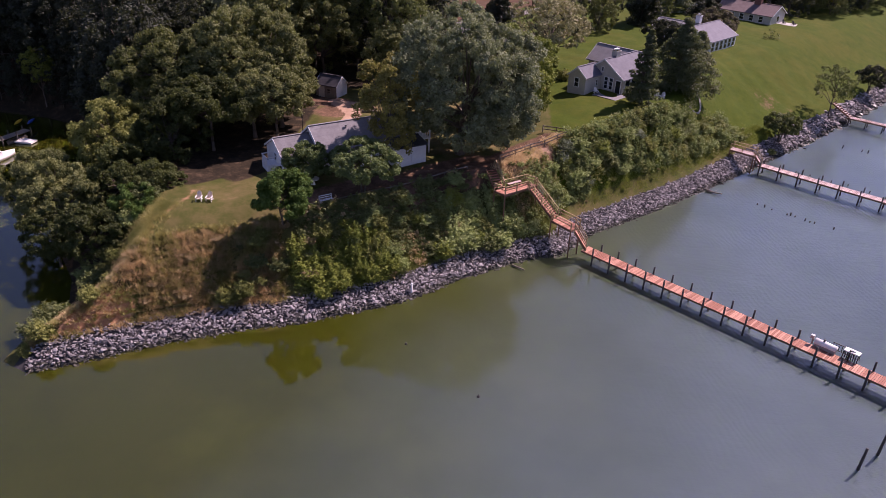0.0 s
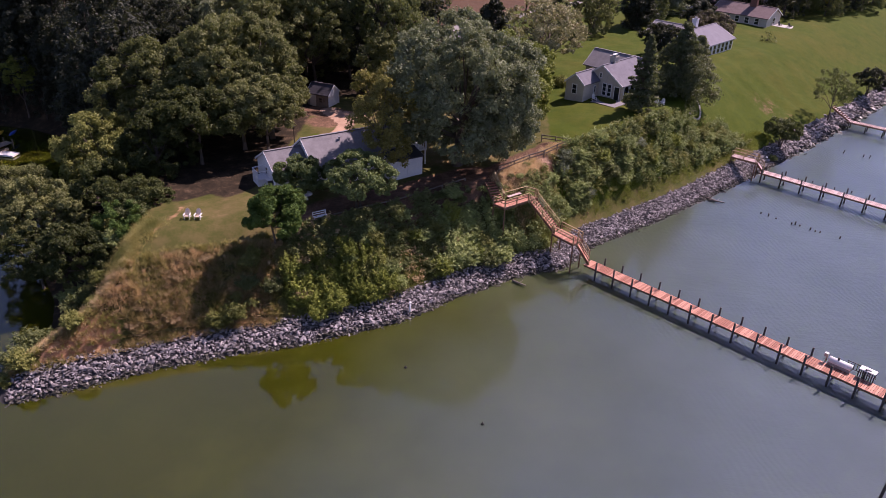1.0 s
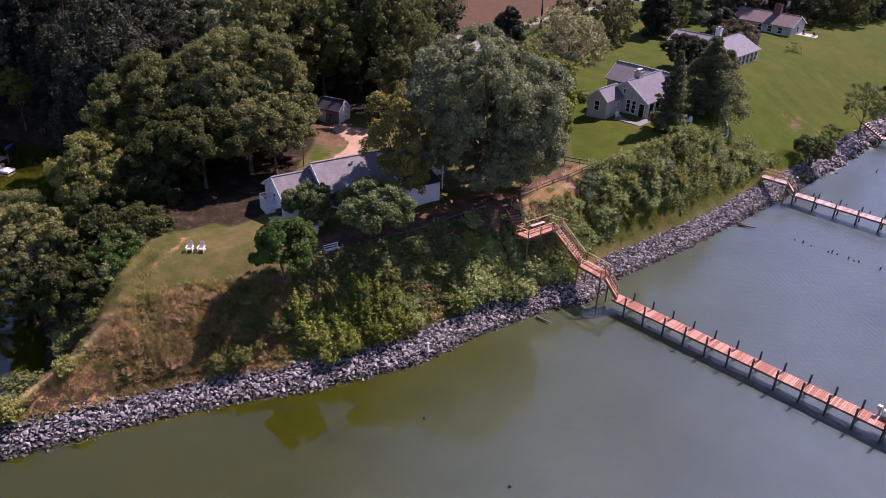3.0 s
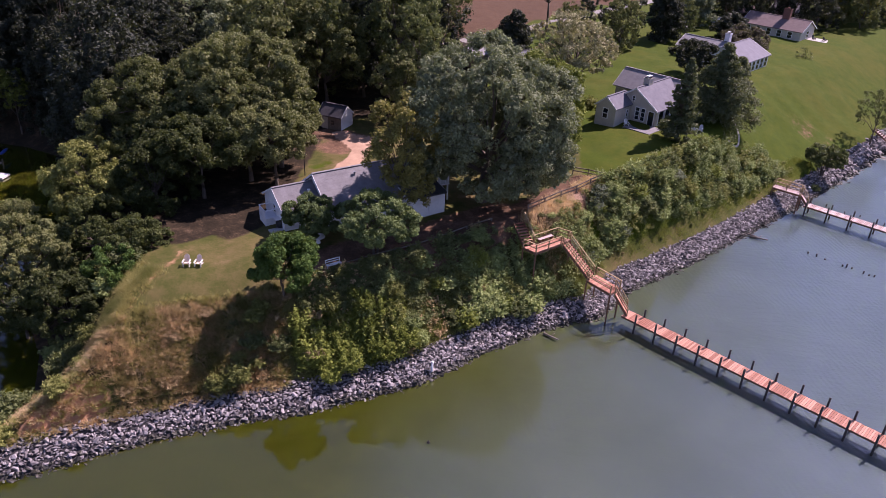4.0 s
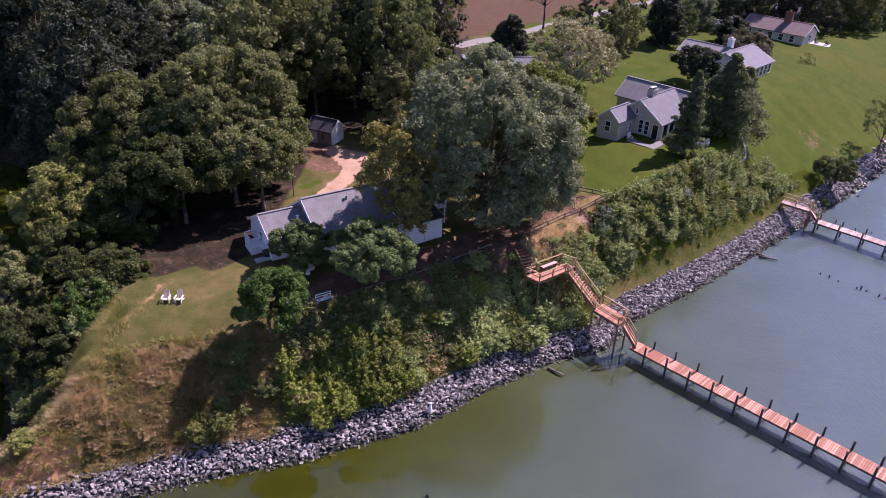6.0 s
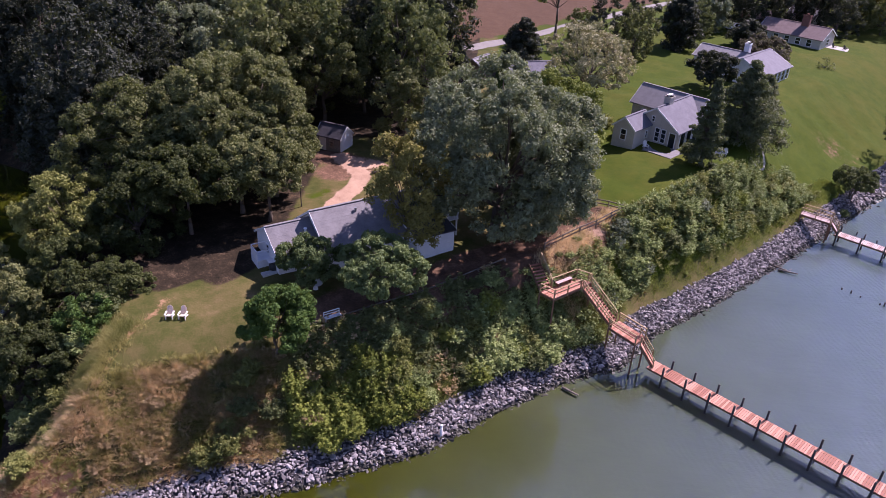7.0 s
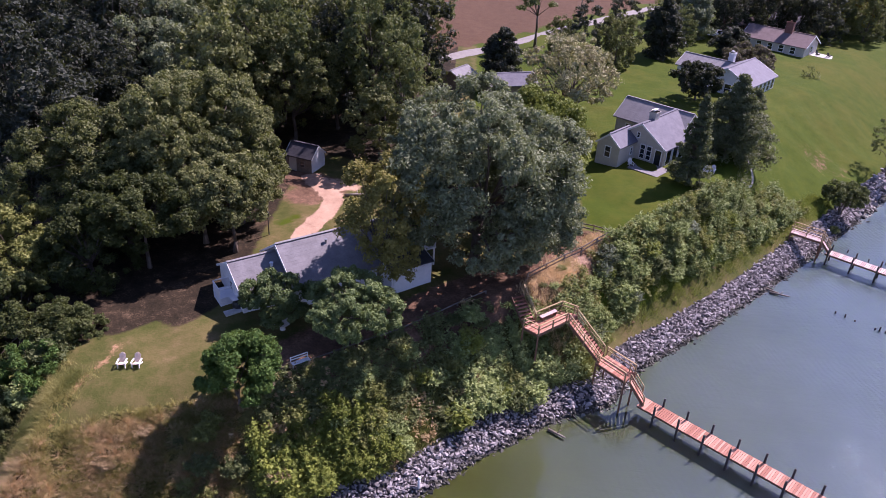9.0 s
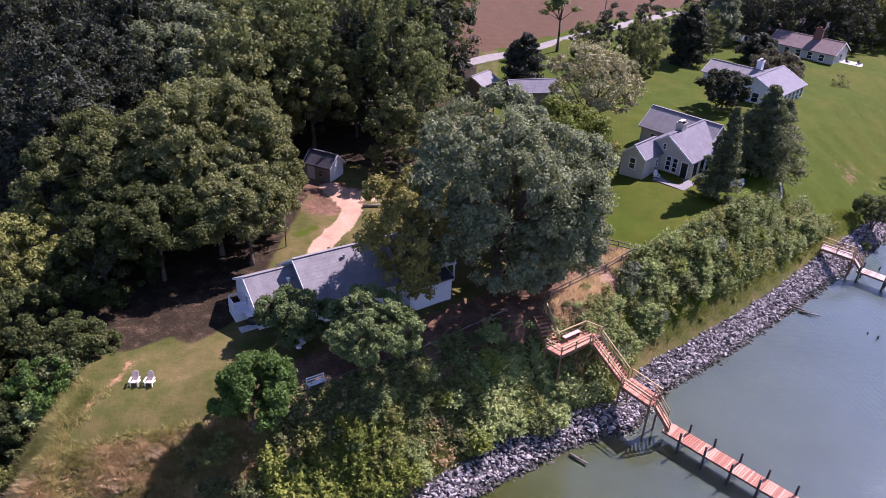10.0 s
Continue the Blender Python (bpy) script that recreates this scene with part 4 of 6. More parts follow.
def platform(t, corners, z, wood, board_along, step=0.16):
    """A four-cornered plank landing; boards run between the first-second and fourth-third edges."""
    a, b, c, d = [Vector((*p, z)) for p in corners]
    n = max(2, int((b - a).length / step))
    for i in range(n):
        f = (i + 0.5) / n
        p, q = a.lerp(b, f), d.lerp(c, f)
        part("plank", Shape().beam(p, q, step * 0.9, 0.04).mesh("plank", wood), t)
    for p, q in ((a, b), (b, c), (c, d), (d, a)):
        part("stringer", Shape().beam(p + Vector((0, 0, -0.16)), q + Vector((0, 0, -0.16)), 0.05, 0.22).mesh("stringer", "frame_wood"), t)
    for p in (a, b, c, d):
        g = gz(p.x, p.y)
        part("leg", Shape().box(-0.07, -0.07, g - p.z - 0.5, 0.07, 0.07, -0.05).mesh("leg", "frame_wood"), t, m=pose(*p))


def level_rail(t, pts, z, h=0.95, mat="rail_wood"):
    for (ax, ay), (bx, by) in zip(pts[:-1], pts[1:]):
        a, b = Vector((ax, ay, z)), Vector((bx, by, z))
        part("handrail", Shape().beam(a + Vector((0, 0, h)), b + Vector((0, 0, h)), 0.13, 0.05).mesh("handrail", mat), t)
        part("midrail", Shape().beam(a + Vector((0, 0, h * 0.55)), b + Vector((0, 0, h * 0.55)), 0.04, 0.09).mesh("midrail", mat), t)
        n = max(2, int((b - a).length / 1.7) + 1)
        ang = math.degrees(math.atan2(by - ay, bx - ax))
        for i in range(n):
            p = a.lerp(b, i / (n - 1))
            part("rail_post", Shape().box(-0.05, -0.05, -0.25, 0.05, 0.05, h).mesh("rail_post", mat), t, m=pose(p.x, p.y, p.z, 0, 0, ang))


DECK = 1.35
pier_origin = Vector((13.0, 81.6, 0))
build_pier("long red-brown plank pier on dark piles over the water", pier_origin, U, 44.0, 1.5, DECK, 2.333, 2.3, "cedar", 0.2, first=1.75)
stairs = thing("beach_stairs", "reddish wooden stairs with two landings down the bluff to the pier", "stairs")
stair_flight(stairs, (1.15, 86.5, 8.7), (2.35, 84.35, 7.0), 1.25, 8, "cedar", rail_sides=(1,))
platform(stairs, [(1.8, 83.8), (3.1, 82.75), (6.9, 86.3), (5.5, 87.1)], 7.0, "cedar", None)
level_rail(stairs, [(1.8, 83.8), (3.1, 82.75), (5.8, 85.15)], 7.0)
level_rail(stairs, [(2.9, 84.9), (5.5, 87.1), (6.9, 86.35)], 7.0)
stair_flight(stairs, (6.3, 85.75, 7.0), (9.4, 84.4, 3.7), 1.5, 14, "cedar")
platform(stairs, [(8.85, 83.7), (11.05, 81.3), (12.2, 82.6), (10.0, 85.0)], 3.7, "cedar", None)
level_rail(stairs, [(8.85, 83.7), (11.05, 81.3)], 3.7)
level_rail(stairs, [(10.0, 85.0), (12.2, 82.6)], 3.7)
stair_flight(stairs, (11.6, 81.95, 3.7), (13.15, 81.75, DECK + 0.05), 1.5, 8, "cedar")
build_pier("long bleached pinkish plank pier on thin dark piles", Vector((42.2, 113.6, 0)), Vector((0.78, -0.63, 0)), 40.0, 1.4, 1.5, 2.9, 2.3, "cedar_bleached", 0.22, first=0.4)
stairs2 = thing("beach_stairs", "short pinkish wooden walkway and steps over the riprap to a pier", "stairs")
platform(stairs2, [(37.9, 115.4), (40.9, 113.2), (41.7, 114.4), (38.7, 116.6)], 2.95, "cedar_bleached", None)
level_rail(stairs2, [(37.9, 115.4), (40.9, 113.2)], 2.95)
level_rail(stairs2, [(38.7, 116.6), (41.7, 114.4)], 2.95)
stair_flight(stairs2, (41.3, 113.8, 2.95), (42.4, 113.4, 1.55), 1.3, 6, "cedar_bleached")
build_pier("far bleached plank pier with a ramp from the riprap", Vector((66.5, 142.3, 0)), Vector((0.80, -0.60, 0)), 40.0, 1.4, 1.4, 2.9, 1.5, "cedar_bleached", 0.3, first=0.4)

# ---- houses ----
def window_at(parent, m, w, h, bars=1, mat="white_paint"):
    """A sash window in the local x-z plane of m, facing minus y."""
    win = new("window")
    win.parent, win.matrix_basis = parent, m
    fr = Shape()
    for x0, z0, x1, z1 in ((-w / 2, 0, -w / 2 + 0.09, h), (w / 2 - 0.09, 0, w / 2, h), (-w / 2 + 0.09, 0, w / 2 - 0.09, 0.09), (-w / 2 + 0.09, h - 0.09, w / 2 - 0.09, h)):
        fr.box(x0, -0.07, z0, x1, 0.04, z1)
    for i in range(bars):
        z = h * (i + 1) / (bars + 1)
        fr.box(-w / 2 + 0.09, -0.05, z - 0.03, w / 2 - 0.09, 0.03, z + 0.03)
    part("frame", fr.mesh("frame", mat), win)
    part("pane", Shape().box(-w / 2 + 0.09, -0.012, 0.09, w / 2 - 0.09, 0.012, h - 0.09).mesh("pane", "glass"), win)
    return win


def gable_block(parent, m, length, width, eave, ridge, wall, roof, over=0.35, thick=0.14, sink=0.6):
    """Walls and a two-sided shingled roof; local x along the ridge, z from the ground."""
    hl, hw = length / 2, width / 2
    w = Shape()
    pts = [(-hw, -sink), (hw, -sink), (hw, eave), (0, ridge - 0.02), (-hw, eave)]
    k = len(w.v)
    w.v += [(-hl, y, z) for y, z in pts] + [(hl, y, z) for y, z in pts]
    w.f += [tuple(reversed(range(5))), tuple(range(5, 10))] + [(i, (i + 1) % 5, 5 + (i + 1) % 5, 5 + i) for i in range(5)]
    part("wall", w.mesh("wall", wall), parent, m=m)
    slope = (ridge - eave) / hw
    rows = max(4, int(math.hypot(hw + over, slope * (hw + over)) / 0.32))
    for s in (-1, 1):
        r = Shape()
        x, n = hl + over, 0
        for i in range(rows + 1):
            y = (hw + over) * (1 - i / rows)
            z = ridge - slope * y + thick
            for lift in ((0.0, 0.006) if i < rows else (0.0,)):
                r.v += [(-x, s * y, z + lift), (x, s * y, z + lift)]
                n += 1
        r.f += [(2 * i, 2 * i + 1, 2 * i + 3, 2 * i + 2) for i in range(n - 1)]
        y = hw + over
        r.v += [(-x, s * y, ridge - slope * y), (x, s * y, ridge - slope * y), (-x, 0, ridge), (x, 0, ridge)]
        k = 2 * n
        r.f += [(k, k + 1, 1, 0), (k + 2, k + 3, k + 1, k), (k, 0, 2 * n - 2, k + 2), (k + 3, 2 * n - 1, 1, k + 1)]
        part("roof_slope", r.mesh("roof_slope", roof), parent, m=m)
    part("ridge_cap", Shape().beam((-hl - over, 0, ridge + thick + 0.02), (hl + over, 0, ridge + thick + 0.02), 0.28, 0.05).mesh("ridge_cap", roof), parent, m=m)
    for sx in (-1, 1):
        for s in (-1, 1):
            y = hw + over
            part("bargeboard", Shape().beam((sx * (hl + over + 0.02), s * y, ridge - slope * y + 0.04), (sx * (hl + over + 0.02), 0, ridge + 0.06), 0.04, 0.2).mesh("bargeboard", "white_paint"), parent, m=m)


def chimney(parent, m, w, d, h, mat, caps=2, cap_mat="white_paint"):
    c = Shape().box(-w / 2, -d / 2, 0, w / 2, d / 2, h).box(-w / 2 - 0.06, -d / 2 - 0.06, h - 0.18, w / 2 + 0.06, d / 2 + 0.06, h)
    ch = part("chimney", c.mesh("chimney", mat), parent, m=m)
    for i in range(caps):
        x = (i - (caps - 1) / 2) * w * 0.5
        part("chimney_cap", Shape().tube((x, 0, h), (x, 0, h + 0.22), 0.13, 0.13, 8).box(x - 0.24, -0.24, h + 0.22, x + 0.24, 0.24, h + 0.28).mesh("chimney_cap", cap_mat), ch)


def basis_pose(origin, along_deg):
    return pose(*origin, 0, 0, along_deg)


# cottage on the bluff
C = math.degrees(math.atan2(0.6, 0.8))
cottage = thing("cottage", "white weatherboard cottage with grey shingle roofs under trees", "house", pose(-20.4, 84.9, 8.3, 0, 0, C))
gable_block(cottage, pose(5.6, 0, 0), 11.0, 7.2, 2.3, 4.7, "white_paint", "shingle_grey")
gable_block(cottage, pose(-2.1, 0.8, 0), 4.2, 5.6, 2.0, 3.6, "white_paint", "shingle_grey", over=0.2)
# garage roof: its shade comes from the darkened shingle colour
gable_block(cottage, pose(10.6, -3.3, 0), 4.3, 4.4, 2.3, 2.75, "white_paint", "shingle_shaded", over=0.15)
for x in (9.55, 11.6):
    d = part("garage_door", Shape().box(-0.95, -0.06, 0.1, 0.95, 0.02, 2.1).box(-0.9, -0.08, 0.55, 0.9, -0.06, 0.6).box(-0.9, -0.08, 1.05, 0.9, -0.06, 1.1).box(-0.9, -0.08, 1.55, 0.9, -0.06, 1.6).mesh("garage_door", "white_paint"), cottage, m=pose(x, -5.52, 0))
window_at(cottage, pose(2.0, -3.62, 0.9), 1.1, 1.2)
window_at(cottage, pose(5.0, -3.62, 0.9), 1.1, 1.2)
window_at(cottage, pose(-4.22, 0.6, 1.0, 0, 0, -90), 0.8, 1.0)
part("vent_pipe", Shape().tube((0, 0, 0), (0, 0, 0.35), 0.1, 0.1, 8).tube((0, 0, 0.35), (0, 0, 0.42), 0.16, 0.16, 8).mesh("vent_pipe", "metal_grey"), cottage, m=pose(4.2, -0.9, 4.2))
part("vent_pipe", Shape().tube((0, 0, 0), (0, 0, 0.3), 0.12, 0.12, 8).tube((0, 0, 0.3), (0, 0, 0.36), 0.18, 0.18, 8).mesh("vent_pipe", "white_paint"), cottage, m=pose(-0.9, -0.6, 3.1))

balcony = part("balcony", Shape().box(0, -1.4, 0, 2.0, 1.4, 0.12).mesh("balcony", "white_paint"), cottage, m=pose(12.9, -1.6, 1.9))
for y in (-1.35, 1.35):
    part("rail", Shape().box(0, -0.04, 0, 2.0, 0.04, 0.08).mesh("rail", "white_paint"), balcony, m=pose(0, y, 0.95))
    for i in range(6):
        part("baluster", Shape().box(-0.04, -0.03, 0, 0.04, 0.03, 0.95).mesh("baluster", "white_paint"), balcony, m=pose(0.06 + i * 0.37, y, 0.1))
part("rail", Shape().box(-0.04, -1.4, 0, 0.04, 1.4, 0.08).mesh("rail", "white_paint"), balcony, m=pose(1.95, 0, 0.95))
for i in range(6):
    part("baluster", Shape().box(-0.04, -0.03, 0, 0.04, 0.03, 0.95).mesh("baluster", "white_paint"), balcony, m=pose(1.95, -1.1 + i * 0.44, 0.1))
for y in (-1.25, 1.25):
    part("post", Shape().box(-0.07, -0.07, -2.2, 0.07, 0.07, 0).mesh("post", "white_paint"), balcony, m=pose(1.85, y, 0))

# neighbour's house
B2 = math.degrees(math.atan2(0.77, 0.64))
house2 = thing("neighbour_house", "light grey-sided house with grey shingle gables and a chimney", "house", pose(17.5, 118.9, 9.95, 0, 0, B2))
gable_block(house2, pose(4.2, 0, 0), 8.6, 7.0, 2.6, 4.9, "siding_grey", "shingle_light")
gable_block(house2, pose(-2.0, 2.1, 0), 4.4, 3.2, 2.6, 3.9, "siding_grey", "shingle_light", over=0.2)
gable_block(house2, pose(8.9, 2.5, 0, 0, 0, 90), 9.5, 5.4, 2.8, 4.8, "siding_grey", "shingle_grey")
chimney(house2, pose(2.9, 0.2, 3.6), 1.1, 0.9, 2.3, "siding_grey")

house3 = thing("far_house", "white house with pale grey roof and a long window wall", "house", pose(40.6, 155.4, 9.9, 0, 0, B2))
gable_block(house3, pose(0, 0, 0), 10.5, 8.6, 2.4, 4.4, "white_paint", "shingle_light")
gable_block(house3, pose(1.5, 6.0, 0, 0, 0, 90), 9.0, 6.0, 2.3, 3.8, "white_paint", "shingle_grey")
chimney(house3, pose(2.0, 2.6, 3.2), 1.0, 0.9, 2.2, "white_paint", 1)
house4 = thing("brick_house", "brown-roofed house with brick chimney and pale siding", "house", pose(58.5, 187.5, 9.8, 0, 0, B2 - 90))
gable_block(house4, pose(0, 0, 0), 13.0, 7.5, 2.3, 4.1, "siding_grey", "shingle_brown")
chimney(house4, pose(1.5, -0.4, 3.8), 1.5, 0.9, 2.2, "brick_red", 1, "brick_red")
# garden shed in the clearing and outbuildings by the road
shed = thing("garden_shed", "small shed, shade in its wall and roof colour, sunlit white gable", "shed", pose(-24.2, 112.6, 8.5, 0, 0, -20))
# dark walls and roof replace tree shade; only the lit gable stays white
gable_block(shed, pose(0, 0, 0), 3.6, 3.0, 1.8, 3.0, "weathered", "shingle_shaded", over=0.12)
part("gable_end", Shape().poly([(1.83, -1.5, -0.2), (1.83, 1.5, -0.2), (1.83, 1.5, 1.8), (1.83, 0, 2.95), (1.83, -1.5, 1.8)]).poly([(1.80, -1.5, 1.8), (1.80, 0, 2.95), (1.80, 1.5, 1.8), (1.80, 1.5, -0.2), (1.80, -1.5, -0.2)]).mesh("gable_end", "white_paint"), shed, "white boarded gable end")
window_at(shed, pose(0.5, -1.52, 0.6), 0.7, 0.8, 1, "weathered")
part("door", Shape().box(-0.5, -0.05, 0, 0.5, 0.0, 1.7).mesh("door", "siding_grey"), shed, m=pose(-0.8, -1.52, 0))
barn = thing("outbuilding", "low outbuilding with dark roof beside the road", "shed", pose(-6.8, 149, 9.6, 0, 0, 60))
gable_block(barn, pose(0, 0, 0), 4.5, 3.8, 1.5, 2.5, "weathered", "shingle_grey")
barn2 = thing("outbuilding", "low outbuilding with grey-blue roof beside the road", "shed", pose(1.5, 147.5, 9.6, 0, 0, 20))
gable_block(barn2, pose(0, 0, 0), 7.5, 5.0, 1.4, 2.6, "weathered", "shingle_light")

# ---- planting on the banks ----
SHRUBS = {
    "green": shrub_template("shrub", "leafy green shrub on the shore bank", "leaf_shrub", 301),
    "olive": shrub_template("shrub", "olive-green shrub on the shore bank", "leaf_olive", 302, 1.5, 1.7),
    "bright": shrub_template("shrub", "bright yellow-green shrub on the shore bank", "leaf_lime", 303, 1.4, 1.8),
    "dark": shrub_template("shrub", "dark green shrub on the shore bank", "leaf_mid", 304, 1.7, 1.4),
    "gold": shrub_template("shrub", "golden weedy shrub on the shore bank", "leaf_gold", 305, 1.2, 1.2),
    "straw": shrub_template("shrub", "dry brown brush on the shore bank", "brush", 306, 1.1, 0.9, 14, 1500, 0.14),
    "blue": shrub_template("shrub", "grey-green shrub on the shore bank", "leaf_blue", 307, 1.5, 1.6),
}


def along_shore(x, d):
    """The point d metres inland from the shore where the shore passes x."""
    for (ax, ay), (bx, by) in zip(SHORE[:-1], SHORE[1:]):
        if bx <= x <= ax:
            f = (ax - x) / (ax - bx)
            u = Vector((bx - ax, by - ay)).normalized()
            return x + u.y * d, ay + (by - ay) * f - u.x * d
    return x, 60.0


def scatter():
    rng = np.random.default_rng(9)
    # hedge of tall shrubs right of the stairs
    kinds = ["green", "green", "blue", "dark", "olive", "green", "green", "bright"]
    stair_line = [(1.2, 86.5), (2.5, 84.2), (6.3, 85.8), (9.3, 84), (11.5, 82.2)]
    made = 0
    while made < 70:
        x = rng.uniform(10.5, 45) if rng.random() < 0.75 else rng.uniform(10.5, 22)
        hi = 8.8 if x > 18 else 7.4 if x > 14 else 5.8
        d = rng.uniform(4.2 if x < 24 else 5.2, hi if x < 40 else 8.2)
        px, py = along_shore(x, d)
        if to_line(np.array([px]), np.array([py]), stair_line)[0] < 1.9 or gz(px, py) < 1.2:
            continue
        near = x < 20
        k = "olive" if x > 36 and rng.random() < 0.6 else kinds[int(rng.integers(0, len(kinds)))]
        plant(SHRUBS[k], px, py, rng.uniform(0.45, 0.8) if near else rng.uniform(0.55, 0.95), rng.uniform(0, 360), rng.uniform(0.8, 1.25))
        made += 1
    # weedy growth between the stairs, the fence and the hedge
    for i in range(8):
        px, py = along_shore(rng.uniform(9.5, 17), rng.uniform(5.4, 10.0))
        if to_line(np.array([px]), np.array([py]), stair_line)[0] < 1.5:
            continue
        plant(SHRUBS[["green", "olive", "dark", "straw", "olive"][int(rng.integers(0, 5))]], px, py, rng.uniform(0.25, 0.6), rng.uniform(0, 360), rng.uniform(0.7, 1.1))
    # brown and dark green weeds on the shaded upper slope
    for i in range(24):
        px, py = along_shore(rng.uniform(-15, 2), rng.uniform(4.6, 9.6))
        if to_line(np.array([px]), np.array([py]), stair_line)[0] < 1.5:
            continue
        plant(SHRUBS[["dark", "dark", "straw", "olive", "dark"][int(rng.integers(0, 5))]], px, py, rng.uniform(0.25, 0.55), rng.uniform(0, 360), rng.uniform(0.6, 1.0))
    # grass-edge scrub below the hedge
    for i in range(14):
        x = rng.uniform(14, 44)
        px, py = along_shore(x, rng.uniform(3.6, 5.2))
        plant(SHRUBS[["olive", "bright", "straw"][int(rng.integers(0, 3))]], px, py, rng.uniform(0.2, 0.4), rng.uniform(0, 360), 0.8)
    # yellow-green thicket under the small tree
    for i in range(24):
        x = rng.uniform(-15.5, -5.5)
        px, py = along_shore(x, rng.uniform(3.0, 7.2) if x < -10 else rng.uniform(2.8, 5.4))
        plant(SHRUBS[["bright", "bright", "green", "olive", "bright"][int(rng.integers(0, 5))]], px, py, rng.uniform(0.4, 0.85), rng.uniform(0, 360), rng.uniform(0.9, 1.3))
    # shaded slope between the thicket and the stairs
    for i in range(34):
        x = rng.uniform(-9, 9.5)
        px, py = along_shore(x, rng.uniform(2.9, 8.6))
        if to_line(np.array([px]), np.array([py]), stair_line)[0] < 1.6:
            continue
        low = rng.random() < 0.5
        plant(SHRUBS[["dark", "green", "olive", "straw", "green", "bright"][int(rng.integers(0, 6))]], px, py, rng.uniform(0.3, 0.55) if low else rng.uniform(0.5, 0.8), rng.uniform(0, 360), rng.uniform(0.7, 1.1))
    # sunlit thicket beside the stairs
    for i in range(22):
        x = rng.uniform(-2, 9.2)
        px, py = along_shore(x, rng.uniform(2.8, 6.6))
        if to_line(np.array([px]), np.array([py]), stair_line)[0] < 1.15:
            continue
        plant(SHRUBS[["green", "bright", "green", "olive"][int(rng.integers(0, 4))]], px, py, rng.uniform(0.5, 0.95), rng.uniform(0, 360), rng.uniform(0.8, 1.2))
    # dry point
    for i in range(30):
        x = rng.uniform(-37, -17)
        px, py = along_shore(x, rng.uniform(3.0, 8.4))
        k = ["straw", "straw", "straw", "straw", "olive"][int(rng.integers(0, 5))] if x < -22 else ["straw", "dark", "olive"][int(rng.integers(0, 3))]
        plant(SHRUBS[k], px, py, rng.uniform(0.3, 0.75), rng.uniform(0, 360), rng.uniform(0.6, 1.0))
    # leafy scrub along the creek side of the lawn
    for i in range(12):
        f = rng.random()
        x, y = -36.0 - 2.2 * rng.random() - 0.6 * f, 65.5 + 11 * f
        plant(SHRUBS[["dark", "dark", "olive"][int(rng.integers(0, 3))]], x, y, rng.uniform(0.45, 0.8), rng.uniform(0, 360), rng.uniform(0.8, 1.2))
    for x, y, k, s in ((-38.6, 55.5, "olive", 0.8), (-40.2, 57.5, "dark", 1.0), (-40.5, 60.5, "dark", 1.1), (-39.5, 54.2, "olive", 0.5), (-24, 63.8, "olive", 0.8), (-22.6, 64.6, "olive", 0.9),
                       (-15, 66.8, "bright", 0.8), (-13.6, 68.2, "bright", 1.0), (-16.8, 68.0, "straw", 1.0), (-17.2, 70.2, "straw", 0.9), (-8.6, 71.4, "straw", 0.8), (3.0, 81.0, "green", 1.0), (1.8, 80.2, "dark", 1.0),
                       (-38.5, 65, "dark", 1.0), (-39.5, 66.5, "green", 1.0), (-36.5, 70.5, "green", 0.9), (-35.8, 73.5, "dark", 1.0), (12.2, 96.5, "green", 0.9), (10.6, 95.2, "blue", 0.8),
                       (15.5, 122.5, "bright", 1.0), (13.5, 121, "bright", 0.9), (11.8, 125, "olive", 0.9), (-17.4, 93, "dark", 1.1), (-16.2, 92.2, "green", 0.9), (46.5, 121.5, "dark", 0.5)):
        plant(SHRUBS[k], x, y, s, x * 31 % 360)


scatter()
for tmpl in SHRUBS.values():
    for o in (*tmpl.children_recursive, tmpl):
        bpy.data.objects.remove(o)


